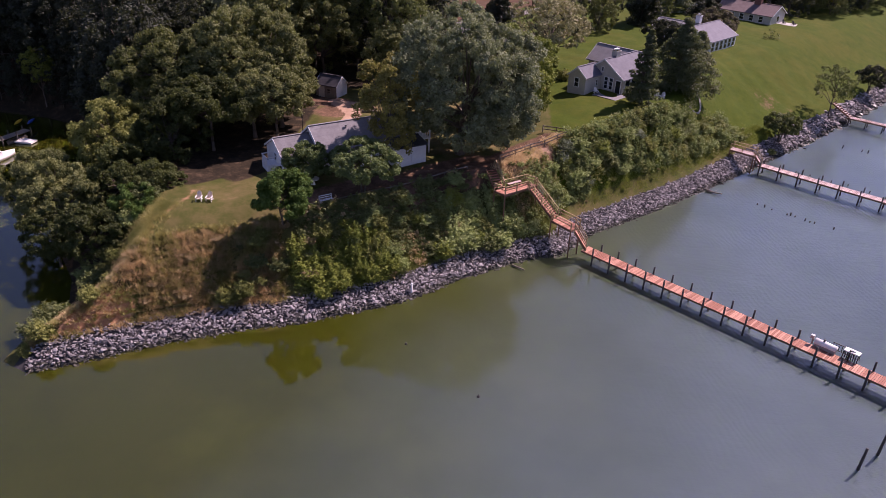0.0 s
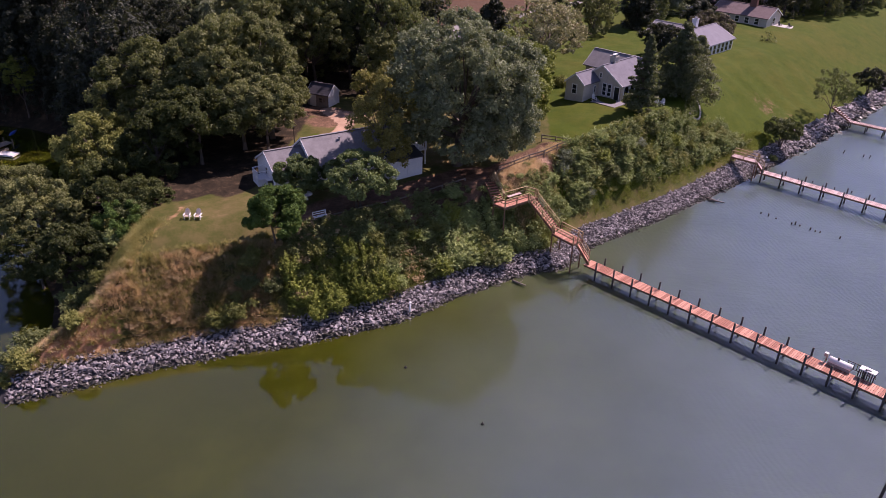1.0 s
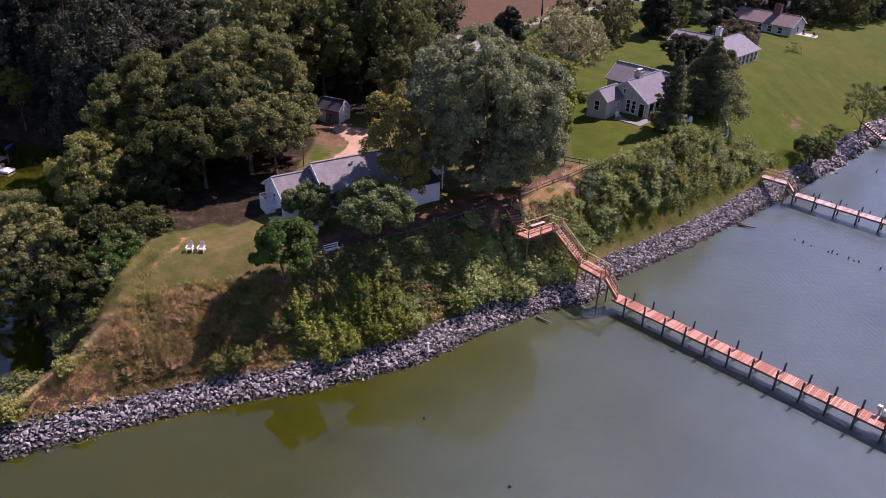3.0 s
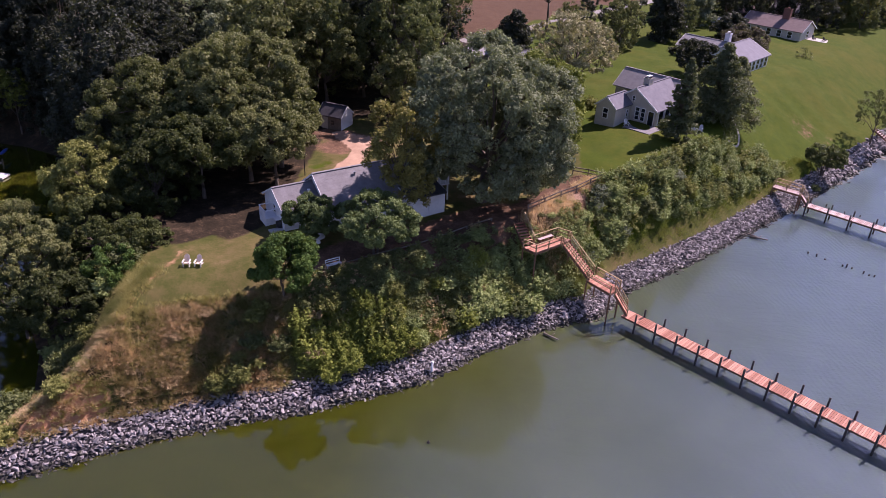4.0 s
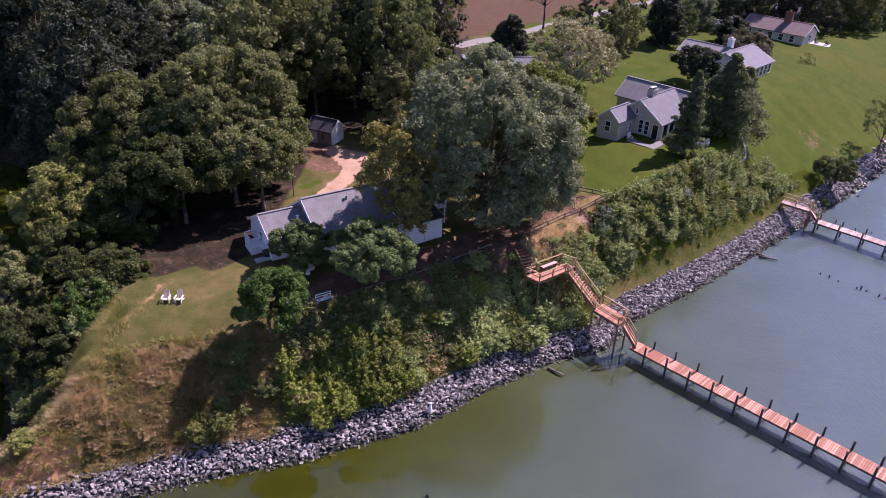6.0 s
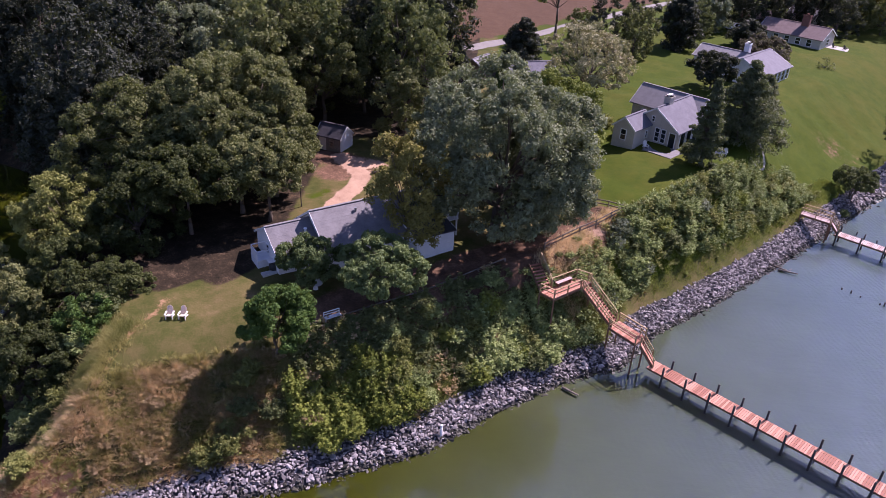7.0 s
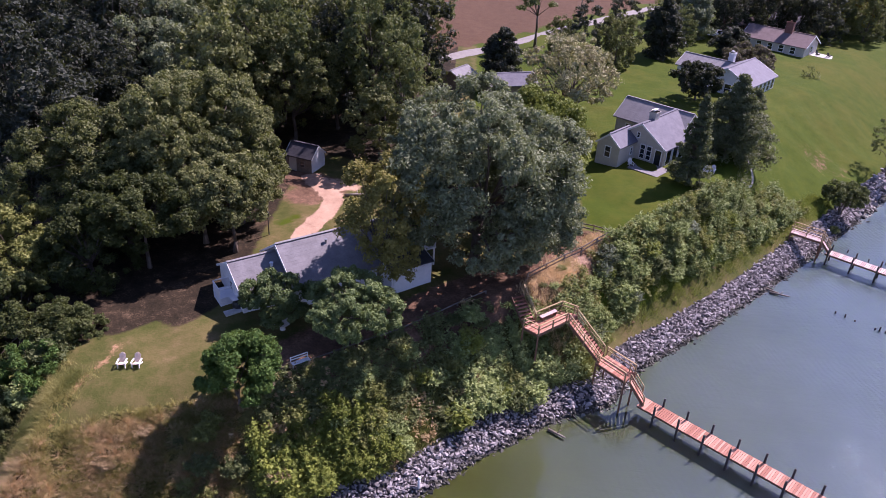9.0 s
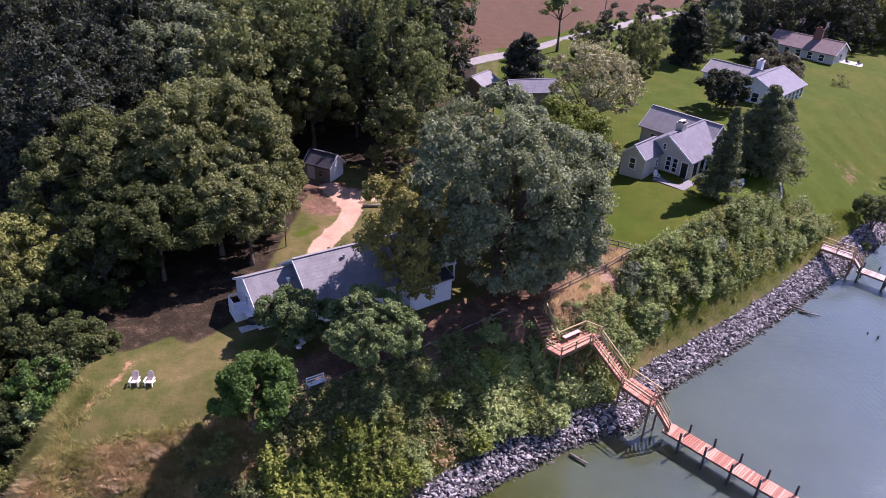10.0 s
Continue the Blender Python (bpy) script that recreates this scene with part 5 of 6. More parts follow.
def thicket(name, label, count, region, height, leaf, seed, clear=1.5, per=44, size=0.17, phase=0.0, share=1.0):
    """Dense leafy growth: shoots of uneven height that rise from the bank, gathered in drifts."""
    rng = np.random.default_rng(seed)
    xlo, xhi, dlo, dhi = region
    p = np.array([along_shore(rng.uniform(xlo, xhi), rng.uniform(dlo, dhi)) for _ in range(count)])
    drift = np.sin(p[:, 0] * 0.55 + phase + 1.6 * np.sin(p[:, 1] * 0.41 + phase)) + 0.8 * np.sin(p[:, 1] * 0.83 - p[:, 0] * 0.37 + 2 * phase)
    p = p[(drift > 1.8 - 3.6 * share) & (to_line(p[:, 0], p[:, 1], [(1.2, 86.5), (2.5, 84.2), (6.3, 85.8), (9.3, 84), (11.5, 82.2)]) > clear)]
    n = len(p)
    swell = 0.75 + 0.3 * np.sin(p[:, 0] * 1.3 + phase) * np.sin(p[:, 1] * 1.1 + 0.7) + 0.25 * np.sin(p[:, 0] * 0.47 + p[:, 1] * 0.6)
    tall = height * swell * (0.55 + 0.75 * rng.random(n) ** 1.5)
    lean = rng.normal(size=(n, 2)) * 0.22 * tall[:, None]
    k = np.repeat(np.arange(n), per)
    f = 0.05 + 0.97 * rng.random(n * per) ** 0.75
    c = np.column_stack([p[k] + lean[k] * f[:, None], ground_z(p[:, 0], p[:, 1])[k] + tall[k] * f])
    c += rng.normal(size=c.shape) * (0.10 + 0.2 * (1 - f))[:, None] * np.array([1, 1, 0.6])
    ang = rng.random(n * per) * 2 * math.pi
    way = np.stack([np.cos(ang), np.sin(ang), rng.uniform(-0.5, 0.7, n * per)], 1)
    side = np.cross(way, rng.normal(size=(n * per, 3)) * 0.7 + np.array([0, 0, 1.0]))
    side /= np.linalg.norm(side, axis=1)[:, None]
    z = (size * (0.6 + 0.9 * rng.random(n * per)))[:, None]
    tagged(new(name, quads_mesh(name, np.stack([c - side * z * 0.42, c + side * z * 0.42, c + way * z * 1.15], 1), leaf, 3)), label, "shrubs", kind="stuff")


thicket("hedge_thicket", "dense grey-green hedge-like thicket along the shore bank", 1550, (15.5, 45, 4.3, 8.8), 1.75, "leaf_shrub", 401, share=0.75)
thicket("olive_thicket", "olive-green weedy growth among the shore thicket", 900, (14.5, 46, 4.2, 9.0), 1.5, "leaf_olive", 402, phase=2.0, share=0.6)
thicket("dark_thicket", "dark green growth in the shore thicket", 500, (15, 42, 4.8, 7.6), 1.6, "leaf_mid", 403, phase=4.0, share=0.5)
thicket("stair_thicket", "fresh green weeds on the bank beside the stairs", 900, (-0.5, 9, 2.7, 6.6), 1.5, "leaf_shrub", 404, clear=1.0, phase=1.0, share=0.7)
thicket("low_weeds", "low green weeds under the wooden stairs", 420, (-1, 9.5, 2.8, 8.0), 0.7, "leaf_shrub", 409, clear=0.0, phase=1.6, share=0.8)
thicket("green_thicket", "green bushes between the stairs and the shore thicket", 420, (11.5, 17.5, 4.0, 7.6), 1.15, "leaf_shrub", 410, phase=0.3, share=0.75)
thicket("weedy_slope", "olive and brown weeds on the bank by the fence", 300, (9, 18, 4.6, 8.0), 0.8, "leaf_olive", 405, clear=1.0, phase=3.0, share=0.7)
thicket("yellow_thicket", "bright yellow-green bushes above the riprap", 720, (-16, -5.8, 2.7, 6.0), 1.35, "leaf_lime", 406, phase=0.6, share=0.72)
thicket("shaded_weeds", "dark weeds on the shaded bluff slope", 1100, (-15, 4, 4.0, 9.4), 0.75, "leaf_mid", 407, phase=5.0, share=0.8)
thicket("dry_weeds", "brown dying weeds on the shaded bluff slope", 420, (-18, 3, 3.0, 9.6), 0.7, "straw", 408, phase=2.6, share=0.4, per=30)


def blades(name, label, spots, height, material, rng, lean=0.5):
    """Tussocks of narrow bent blades in one mesh."""
    n = len(spots)
    base = np.column_stack([spots, ground_z(spots[:, 0], spots[:, 1]) - 0.03])
    ang = rng.random(n) * 2 * math.pi
    h = height * (0.5 + rng.random(n))
    side = np.column_stack([np.cos(ang), np.sin(ang), np.zeros(n)]) * 0.02
    tip = np.column_stack([rng.normal(size=n) * lean * h, rng.normal(size=n) * lean * h, h])
    tri = np.stack([base - side, base + side, base + tip], 1)
    tagged(new(name, quads_mesh(name, tri, material, 3)), label, "grass", kind="stuff")


def tufts(count, xlo, xhi, dlo, dhi, rng, per=26, spread=0.35):
    cen = np.array([along_shore(rng.uniform(xlo, xhi), rng.uniform(dlo, dhi)) for _ in range(count)])
    cen = cen[(to_line(cen[:, 0], cen[:, 1], [(-36.4, 57.0), (-34.6, 58.8), (-33.0, 59.8)]) > 1.3) | (rng.random(len(cen)) < 0.3)]
    return np.repeat(cen, per, 0) + rng.normal(size=(len(cen) * per, 2)) * spread


rng_g = np.random.default_rng(21)


def tussocks(name, label, count, per, xlo, xhi, dlo, dhi, radius, material, rng, patch):
    """Rounded grass tussocks, gathered in drifts, of narrow blades that hang outward."""
    cen = np.array([along_shore(rng.uniform(xlo, xhi), rng.uniform(dlo, dhi)) for _ in range(count)])
    drift = np.sin(cen[:, 0] * 0.9 + 2 * np.sin(cen[:, 1] * 0.5)) + np.sin(cen[:, 1] * 1.1 + cen[:, 0] * 0.35)
    cen = cen[(drift * patch > -0.5) | (rng.random(count) < 0.25)]
    bare = to_line(cen[:, 0], cen[:, 1], [(-36.4, 57.0), (-34.6, 58.8), (-33.0, 59.8)])
    cen = cen[(bare > 2.0) | (rng.random(len(cen)) < 0.3)]
    n = len(cen)
    r = radius * (0.5 + rng.random(n))
    i = np.repeat(np.arange(n), per)
    a = rng.random(n * per) * 2 * math.pi
    f = rng.random(n * per)
    out = np.column_stack([np.cos(a), np.sin(a), np.zeros(n * per)])
    root = np.column_stack([cen, ground_z(cen[:, 0], cen[:, 1])])[i] + out * (r[i] * f * 0.45)[:, None]
    rise = r[i] * (0.85 - 0.6 * f) * (0.7 + 0.5 * rng.random(n * per))
    tip = root + out * (r[i] * (0.25 + 0.75 * f))[:, None] + np.array([0, 0, 1]) * rise[:, None]
    side = np.cross(out, [0, 0, 1]) * (0.018 + 0.018 * rng.random(n * per))[:, None]
    tri = np.stack([root - side - np.array([0, 0, 0.05]), root + side - np.array([0, 0, 0.05]), tip], 1)
    tagged(new(name, quads_mesh(name, tri, material, 3)), label, "grass", kind="stuff")


tussocks("dry_grass", "pinkish straw-coloured grass tussocks on the sunny point", 2600, 60, -38, -17.5, 2.3, 9.0, 0.52, "straw", rng_g, 1)
tussocks("green_tussocks", "olive-green grass tussocks among the dry grass", 2600, 60, -38, -17.5, 2.3, 9.4, 0.48, "hay", rng_g, -1)
blades("seed_stalks", "thin pale seed stalks above the dry grass", tufts(160, -38, -18, 2.5, 8.4, rng_g, 20, 0.3), 0.5, "straw", rng_g, 0.4)
ridge = np.array([(-35.6 + 2.4 * f, 61.0 + 10.5 * f) for f in rng_g.random(520)]) + rng_g.normal(size=(520, 2)) * np.array([0.9, 0.7])
blades("ridge_grass", "long tan and olive grass along the lawn's ridge edge", np.repeat(ridge, 34, 0) + rng_g.normal(size=(520 * 34, 2)) * 0.22, 0.42, "hay", rng_g, 0.6)
blades("slope_grass", "long olive grass on the shaded bluff", tufts(1200, -16, 12, 2.6, 7.0, rng_g), 0.5, "leaf_olive", rng_g)
blades("bank_grass", "bright grass along the top of the riprap", tufts(900, 13, 50, 3.4, 6.0, rng_g), 0.35, "leaf_lime", rng_g)
blades("bluff_grass", "pale dry grass beside the stairs and fence", tufts(800, 8, 17, 5.6, 10.5, rng_g), 0.45, "straw", rng_g)


# ---- furniture and small things ----
def adirondack_chair(label, x, y, turn, frame_mat, slat_mat, group):
    t = thing("adirondack_chair", label, "chair", pose(x, y, gz(x, y), 0, 0, turn) @ Matrix.Scale(0.82, 4), group)
    for i in range(5):
        s = Shape().box(-0.3 + i * 0.12, -0.02, 0, -0.2 + i * 0.12, 0.02, 0.95 - 0.06 * abs(i - 2) ** 1.5)
        part("back_slat", s.mesh("back_slat", slat_mat), t, m=pose(0, 0.22, 0.28, -22, 0, 0))
    for i in range(4):
        part("seat_slat", Shape().box(-0.3, -0.06, -0.02, 0.3, 0.06, 0.02).mesh("seat_slat", slat_mat), t, m=pose(0, -0.32 + i * 0.145, 0.40 - i * 0.04, -12, 0, 0))
    for s in (-1, 1):
        part("arm", Shape().box(-0.08, -0.48, -0.02, 0.08, 0.34, 0.025).mesh("arm", frame_mat), t, m=pose(s * 0.36, 0, 0.58))
        part("front_leg", Shape().box(-0.03, -0.06, 0, 0.03, 0.06, 0.56).mesh("front_leg", frame_mat), t, m=pose(s * 0.34, -0.38, 0))
        part("back_leg", Shape().beam((0, -0.42, 0.36), (0, 0.55, 0.03), 0.04, 0.13).mesh("back_leg", frame_mat), t, m=pose(s * 0.3, 0, 0))
    return t


adirondack_chair("white garden chair with tan back slats on the lawn", -29.6, 72.75, 8, "plastic_white", "chair_slat", "chairs on the lawn")
adirondack_chair("white garden chair with tan back slats on the lawn", -28.55, 72.95, 2, "plastic_white", "chair_slat", "chairs on the lawn")
adirondack_chair("pale blue-white garden chair in tree shade", 25.3, 115.4, -25, "plastic_white", "plastic_white", "chairs on the neighbour's lawn")
adirondack_chair("pale blue-white garden chair in tree shade", 26.2, 115.6, -30, "plastic_white", "plastic_white", "chairs on the neighbour's lawn")

bench = thing("garden_bench", "white slatted bench facing the water on the bluff", "bench", pose(-16.2, 74.5, gz(-16.2, 74.5), 0, 0, 38))
for i in range(3):
    part("seat_slat", Shape().box(-0.75, -0.06, -0.02, 0.75, 0.06, 0.02).mesh("seat_slat", "white_paint"), bench, m=pose(0, -0.2 + i * 0.15, 0.45))
for z in (0.62, 0.85):
    part("back_rail", Shape().box(-0.75, -0.02, -0.04, 0.75, 0.02, 0.04).mesh("back_rail", "white_paint"), bench, m=pose(0, 0.24, z))
for sx in (-0.72, 0.72):
    part("leg", Shape().box(-0.03, -0.03, -0.1, 0.03, 0.03, 0.44).mesh("leg", "white_paint"), bench, m=pose(sx, -0.2, 0))
    part("leg", Shape().box(-0.03, -0.03, -0.1, 0.03, 0.03, 0.9).mesh("leg", "white_paint"), bench, m=pose(sx, 0.22, 0))


def rail_fence(label, pts, height, rails, post_mat, step=2.2):
    t = thing("rail_fence", label, "fence")
    post = Shape().box(-0.06, -0.06, -0.4, 0.06, 0.06, height).mesh("post", post_mat)
    for (ax, ay), (bx, by) in zip(pts[:-1], pts[1:]):
        n = max(1, round(math.hypot(bx - ax, by - ay) / step))
        ang = math.degrees(math.atan2(by - ay, bx - ax))
        q = [(ax + (bx - ax) * i / n, ay + (by - ay) * i / n) for i in range(n + 1)]
        for i, (x, y) in enumerate(q):
            part("post", post, t, m=pose(x, y, gz(x, y), 0, 0, ang))
            if i < n:
                a, b = Vector((x, y, gz(x, y))), Vector((*q[i + 1], gz(*q[i + 1])))
                for r in range(rails):
                    up = Vector((0, 0, height * (0.9 - 0.42 * r)))
                    part("rail", Shape().beam(a + up, b + up, 0.05, 0.12).mesh("rail", post_mat), t)
    return t


rail_fence("weathered post-and-rail fence along the lawn and bluff path", [(2.2, 89.2), (7.8, 94.3), (11.2, 97.5), (7.7, 99.2)], 1.0, 2, "weathered")
rail_fence("low weathered log rail along the bluff's edge", [(-18.3, 73.2), (-15.0, 75.4), (-9.3, 79.8), (-1.7, 86.9)], 0.35, 1, "weathered", 3.0)

# landing bench on the stairs
lb = thing("landing_bench", "bleached plank bench on the stair landing", "bench", pose(4.15, 85.55, 7.02, 0, 0, 41))
part("seat", Shape().box(-1.0, -0.2, 0.42, 1.0, 0.2, 0.47).mesh("seat", "cedar_bleached"), lb)
for sx in (-0.85, 0.85):
    part("support", Shape().box(-0.05, -0.17, 0, 0.05, 0.17, 0.42).mesh("support", "frame_wood"), lb, m=pose(sx, 0, 0))

# porch steps and clutter at the cottage's end
porch = thing("porch_landing", "white railed porch landing at the cottage's end", "porch", pose(-24.7, 82.7, 8.25, 0, 0, C))
part("deck", Shape().box(-0.8, -0.9, 0.75, 0.8, 0.9, 0.85).mesh("deck", "white_paint"), porch)
part("skirt", Shape().box(-0.78, -0.88, -0.1, 0.78, 0.88, 0.74).mesh("skirt", "white_paint"), porch)
for y in (-0.86, 0.86):
    part("rail", Shape().box(-0.8, -0.04, 0, 0.8, 0.04, 0.08).mesh("rail", "white_paint"), porch, m=pose(0, y, 1.72))
part("rail", Shape().box(-0.04, -0.9, 0, 0.04, 0.9, 0.08).mesh("rail", "white_paint"), porch, m=pose(-0.76, 0, 1.72))
for i in range(9):
    part("baluster", Shape().box(-0.03, -0.03, 0.85, 0.03, 0.03, 1.72).mesh("baluster", "white_paint"), porch, m=pose(-0.76, -0.8 + i * 0.2, 0))
for x, y, s, lab in ((-23.3, 81.7, 0.9, "white and dark covered grill beside the cottage"),):
    g = thing("covered_grill", lab, "grill", pose(x, y, gz(x, y), 0, 0, C))
    part("body", Shape().tube((0, 0, 0), (0, 0, 0.7), 0.5, 0.46, 10).tube((0, 0, 0.7), (0, 0, 0.95), 0.46, 0.25, 10).mesh("body", "plastic_black", True), g)
    part("cover", Shape().box(-0.6, -0.4, 0.96, 0.6, 0.4, 1.0).mesh("cover", "plastic_white"), g)
step_slab = tagged(new("step_slab", Shape().box(-0.75, -0.35, -0.2, 0.75, 0.35, 0.12).mesh("step_slab", "concrete")), "pale concrete slab on the lawn by the cottage", "slab")
step_slab.matrix_basis = pose(-23.5, 80.9, gz(-23.5, 80.9), 0, 0, C)
table = thing("patio_table", "white round garden table with chairs beside the cottage", "table", pose(-18.7, 78.9, gz(-18.7, 78.9)))
part("tabletop", Shape().tube((0, 0, 0.68), (0, 0, 0.72), 0.7, 0.7, 16).mesh("tabletop", "plastic_white"), table)
part("pedestal", Shape().tube((0, 0, 0), (0, 0, 0.68), 0.25, 0.06, 8).mesh("pedestal", "plastic_white"), table)
lamp = thing("lamp_post", "thin dark lamp post beside the sandy drive", "lamp", pose(-24.0, 94.6, gz(-24, 94.6)))
part("pole", Shape().tube((0, 0, -0.3), (0, 0, 2.2), 0.06, 0.05, 8).mesh("pole", "pile"), lamp)
part("lantern", Shape().tube((0, 0, 2.2), (0, 0, 2.55), 0.13, 0.16, 6).tube((0, 0, 2.55), (0, 0, 2.7), 0.18, 0.03, 6).mesh("lantern", "plastic_black"), lamp)
for i, (x, y, l, a) in enumerate(((-18.0, 104.8, 2.2, 20),)):
    lg = tagged(new("log", Shape().tube((0, 0, 0.16), (l, 0, 0.18), 0.2, 0.16, 8).tube((l * 0.6, 0, 0.2), (l * 0.75, 0.5, 0.5), 0.08, 0.04, 6).mesh("log", "weathered", True)), "fallen grey log beside the drive", "log")
    lg.matrix_basis = pose(x, y, gz(x, y), 0, 0, a)

# the shore: pipe, floats, snags, old stakes and mooring piles
pipe = tagged(new("drain_pipe", Shape().tube((0, 0, -0.4), (0.05, 0.1, 1.15), 0.11, 0.11, 9).tube((0.05, 0.1, 1.15), (0.05, 0.1, 1.25), 0.14, 0.14, 9).mesh("drain_pipe", "white_paint", True)), "white pipe standing among the riprap stones", "pipe")
pipe.matrix_basis = pose(-6.25, 70.2, gz(-6.25, 70.2))
for x, y in ((-5.6, 61.3), (1.75, 54.4)):
    f = thing("crab_float", "small dark float on the water", "float", pose(x, y, 0), "floats on the water")
    part("ball", Shape().tube((0, 0, -0.1), (0, 0, 0.05), 0.1, 0.16, 9).tube((0, 0, 0.05), (0, 0, 0.18), 0.16, 0.08, 9).mesh("ball", "pile", True), f)
    part("stick", Shape().tube((0, 0, 0.1), (0, 0, 0.3), 0.03, 0.02, 6).mesh("stick", "pile"), f)
for x, y, a, l in ((4.5, 78.3, -35, 1.7), (32.4, 104.6, -20, 2.2), (32.0, 105.6, -40, 1.8)):
    s = tagged(new("driftwood_log", Shape().tube((0, 0, 0.15), (l, 0, 0.22), 0.14, 0.08, 7).tube((l * 0.5, 0, 0.2), (l * 0.65, 0.3, 0.55), 0.06, 0.02, 5).mesh("driftwood_log", "weathered", True)), "dark driftwood log lying at the water's edge", "log")
    s.matrix_basis = pose(x, y, 0, 0, 0, a)
rng_s = random.Random(3)
stake = Shape().tube((0, 0, -1.2), (0, 0, 0.42), 0.10, 0.09, 7).mesh("pier_stake", "pile", True)
for x, y in ((38.8, 101.3), (39.6, 100.6), (40.4, 99.9), (42.0, 98.5), (42.4, 98.3), (42.9, 98.0), (43.9, 97.0), (44.4, 96.6), (44.9, 96.3), (46.9, 94.9),
             (44.5, 117.0), (46.5, 116.5), (48.2, 114.2), (50.3, 114.0), (52.6, 111.6), (54.8, 110.8), (57.0, 108.5), (60.5, 128.2), (63.2, 126.9), (64.0, 126.4), (67.5, 124.0), (69.0, 123.4)):
    s = tagged(new("pier_stake", stake), "rotted dark stake of an old pier", "stake", "stakes of an old pier")
    s.matrix_basis = pose(x, y, rng_s.uniform(-0.25, 0.15), rng_s.uniform(-6, 6), rng_s.uniform(-6, 6), 0)
mooring = Shape().tube((0, 0, -1.5), (0, 0, 2.3), 0.13, 0.11, 9).mesh("mooring_post", "pile", True)
for x, y in ((32.3, 49.6), (34.6, 51.5)):
    s = tagged(new("mooring_post", mooring), "tall dark mooring post standing in the water", "post", "mooring posts")
    s.matrix_basis = pose(x, y, 0, 2, 1, 0)

# on the pier: a boat rack with a white hull cradle and a crate bench
pm = frame_of(pier_origin, U)
kay = thing("dock_box", "long white rounded storage box on the pier", "box", pm @ pose(27.6, 0.95, DECK))
part("lid", Shape().tube((-1.0, 0, 0.42), (1.0, 0, 0.42), 0.36, 0.36, 12).mesh("lid", "plastic_white", True), kay)
part("body", Shape().box(-1.0, -0.34, 0.0, 1.0, 0.34, 0.42).mesh("body", "metal_grey"), kay)
part("winch", Shape().tube((-1.25, 0, 0), (-1.25, 0, 0.75), 0.09, 0.09, 8).box(-1.5, -0.16, 0.6, -1.15, 0.16, 0.95).mesh("winch", "metal_grey"), kay)
lift = thing("boat_lift", "dark slatted frame with a white top box beside the pier", "boat lift", pm @ pose(29.9, 1.15, DECK))
part("top", Shape().box(-0.7, -0.35, 0.82, 0.7, 0.35, 0.9).mesh("top", "plastic_white"), lift)
part("motor", Shape().tube((0.1, 0, 0.9), (0.1, 0, 1.02), 0.2, 0.17, 10).mesh("motor", "metal_grey"), lift)
for i in range(8):
    part("slat", Shape().box(-0.04, -0.03, 0, 0.04, 0.03, 0.82).mesh("slat", "plastic_black"), lift, m=pose(-0.66 + i * 0.188, -0.36, 0))
for z in (0.05, 0.74):
    part("rail", Shape().box(-1.9, -0.03, 0, 0.72, 0.03, 0.07).mesh("rail", "plastic_black"), lift, m=pose(0, 0.36, z))
for i in range(10):
    part("slat", Shape().box(-0.03, -0.02, 0, 0.03, 0.02, 0.74).mesh("slat", "plastic_black"), lift, m=pose(-1.8 + i * 0.27, 0.36, 0.05))

# neighbour's house: openings, terrace
for x, z, w, h in ((0.0, 3.0, 0.5, 0.8),):
    window_at(house2, pose(-0.1, 0.35, z, 0, 0, -90), w, h)
window_at(house2, pose(-4.22, 2.1, 0.9, 0, 0, -90), 0.9, 1.5)
window_at(house2, pose(-1.2, 0.48, 0.9), 0.6, 1.1)
for y in (-0.55, -1.45):
    window_at(house2, pose(-0.12, y, 0.5, 0, 0, -90), 0.75, 1.9, 2)
window_at(house2, pose(-0.12, -2.75, 0.15, 0, 0, -90), 1.0, 2.1, 0)
for x in (1.2, 2.9, 4.6, 6.3):
    window_at(house2, pose(x, -3.52, 0.2), 1.4, 2.1, 0)
terrace = tagged(new("terrace", Shape().box(-3.4, -2.6, -0.3, 0.0, 1.6, 0.08).mesh("terrace", "paving")), "pale stone terrace beside the neighbour's house", "terrace", kind="structure")
terrace.matrix_basis = pose(17.5, 118.9, 10.14, 0, 0, B2) @ pose(-0.2, -2.2, 0)
adirondack_chair("white garden chair on the terrace", 16.2, 116.4, 10, "plastic_white", "plastic_white", "chairs on the terrace")
window_at(house2, pose(6.2, 5.3, 0.9, 0, 0, -90), 0.9, 1.2)
for i in range(6):
    window_at(house3, pose(-4.3 + i * 1.7, -4.32, 0.35), 1.3, 1.8, 1)
for i in range(3):
    window_at(house3, pose(-5.27, -2.6 + i * 2.0, 0.4, 0, 0, -90), 1.2, 1.6, 1)
for i in range(5):
    window_at(house4, pose(-5 + i * 2.3, -3.77, 0.6), 1.1, 1.4, 1)
window_at(house4, pose(6.52, 0, 0.6, 0, 0, 90), 1.4, 1.5, 1)
edging = Shape()
pts = [(29.6 + 4.2 * math.cos(a), 122.2 + 4.2 * math.sin(a)) for a in np.linspace(-1.2, 0.9, 14)]
for a, b in zip(pts[:-1], pts[1:]):
    edging.beam((*a, gz(*a) + 0.05), (*b, gz(*b) + 0.05), 0.25, 0.2)
tagged(new("garden_edging", edging.mesh("garden_edging", "concrete")), "curved pale stone edging of a planting bed", "edging")
terr4 = tagged(new("terrace", Shape().box(-3, -1.6, -0.3, 3, 1.6, 0.06).mesh("terrace", "concrete")), "pale paved terrace of the brick house", "terrace", kind="structure")
terr4.matrix_basis = pose(66.3, 182.8, gz(66.3, 182.8), 0, 0, B2 - 90)

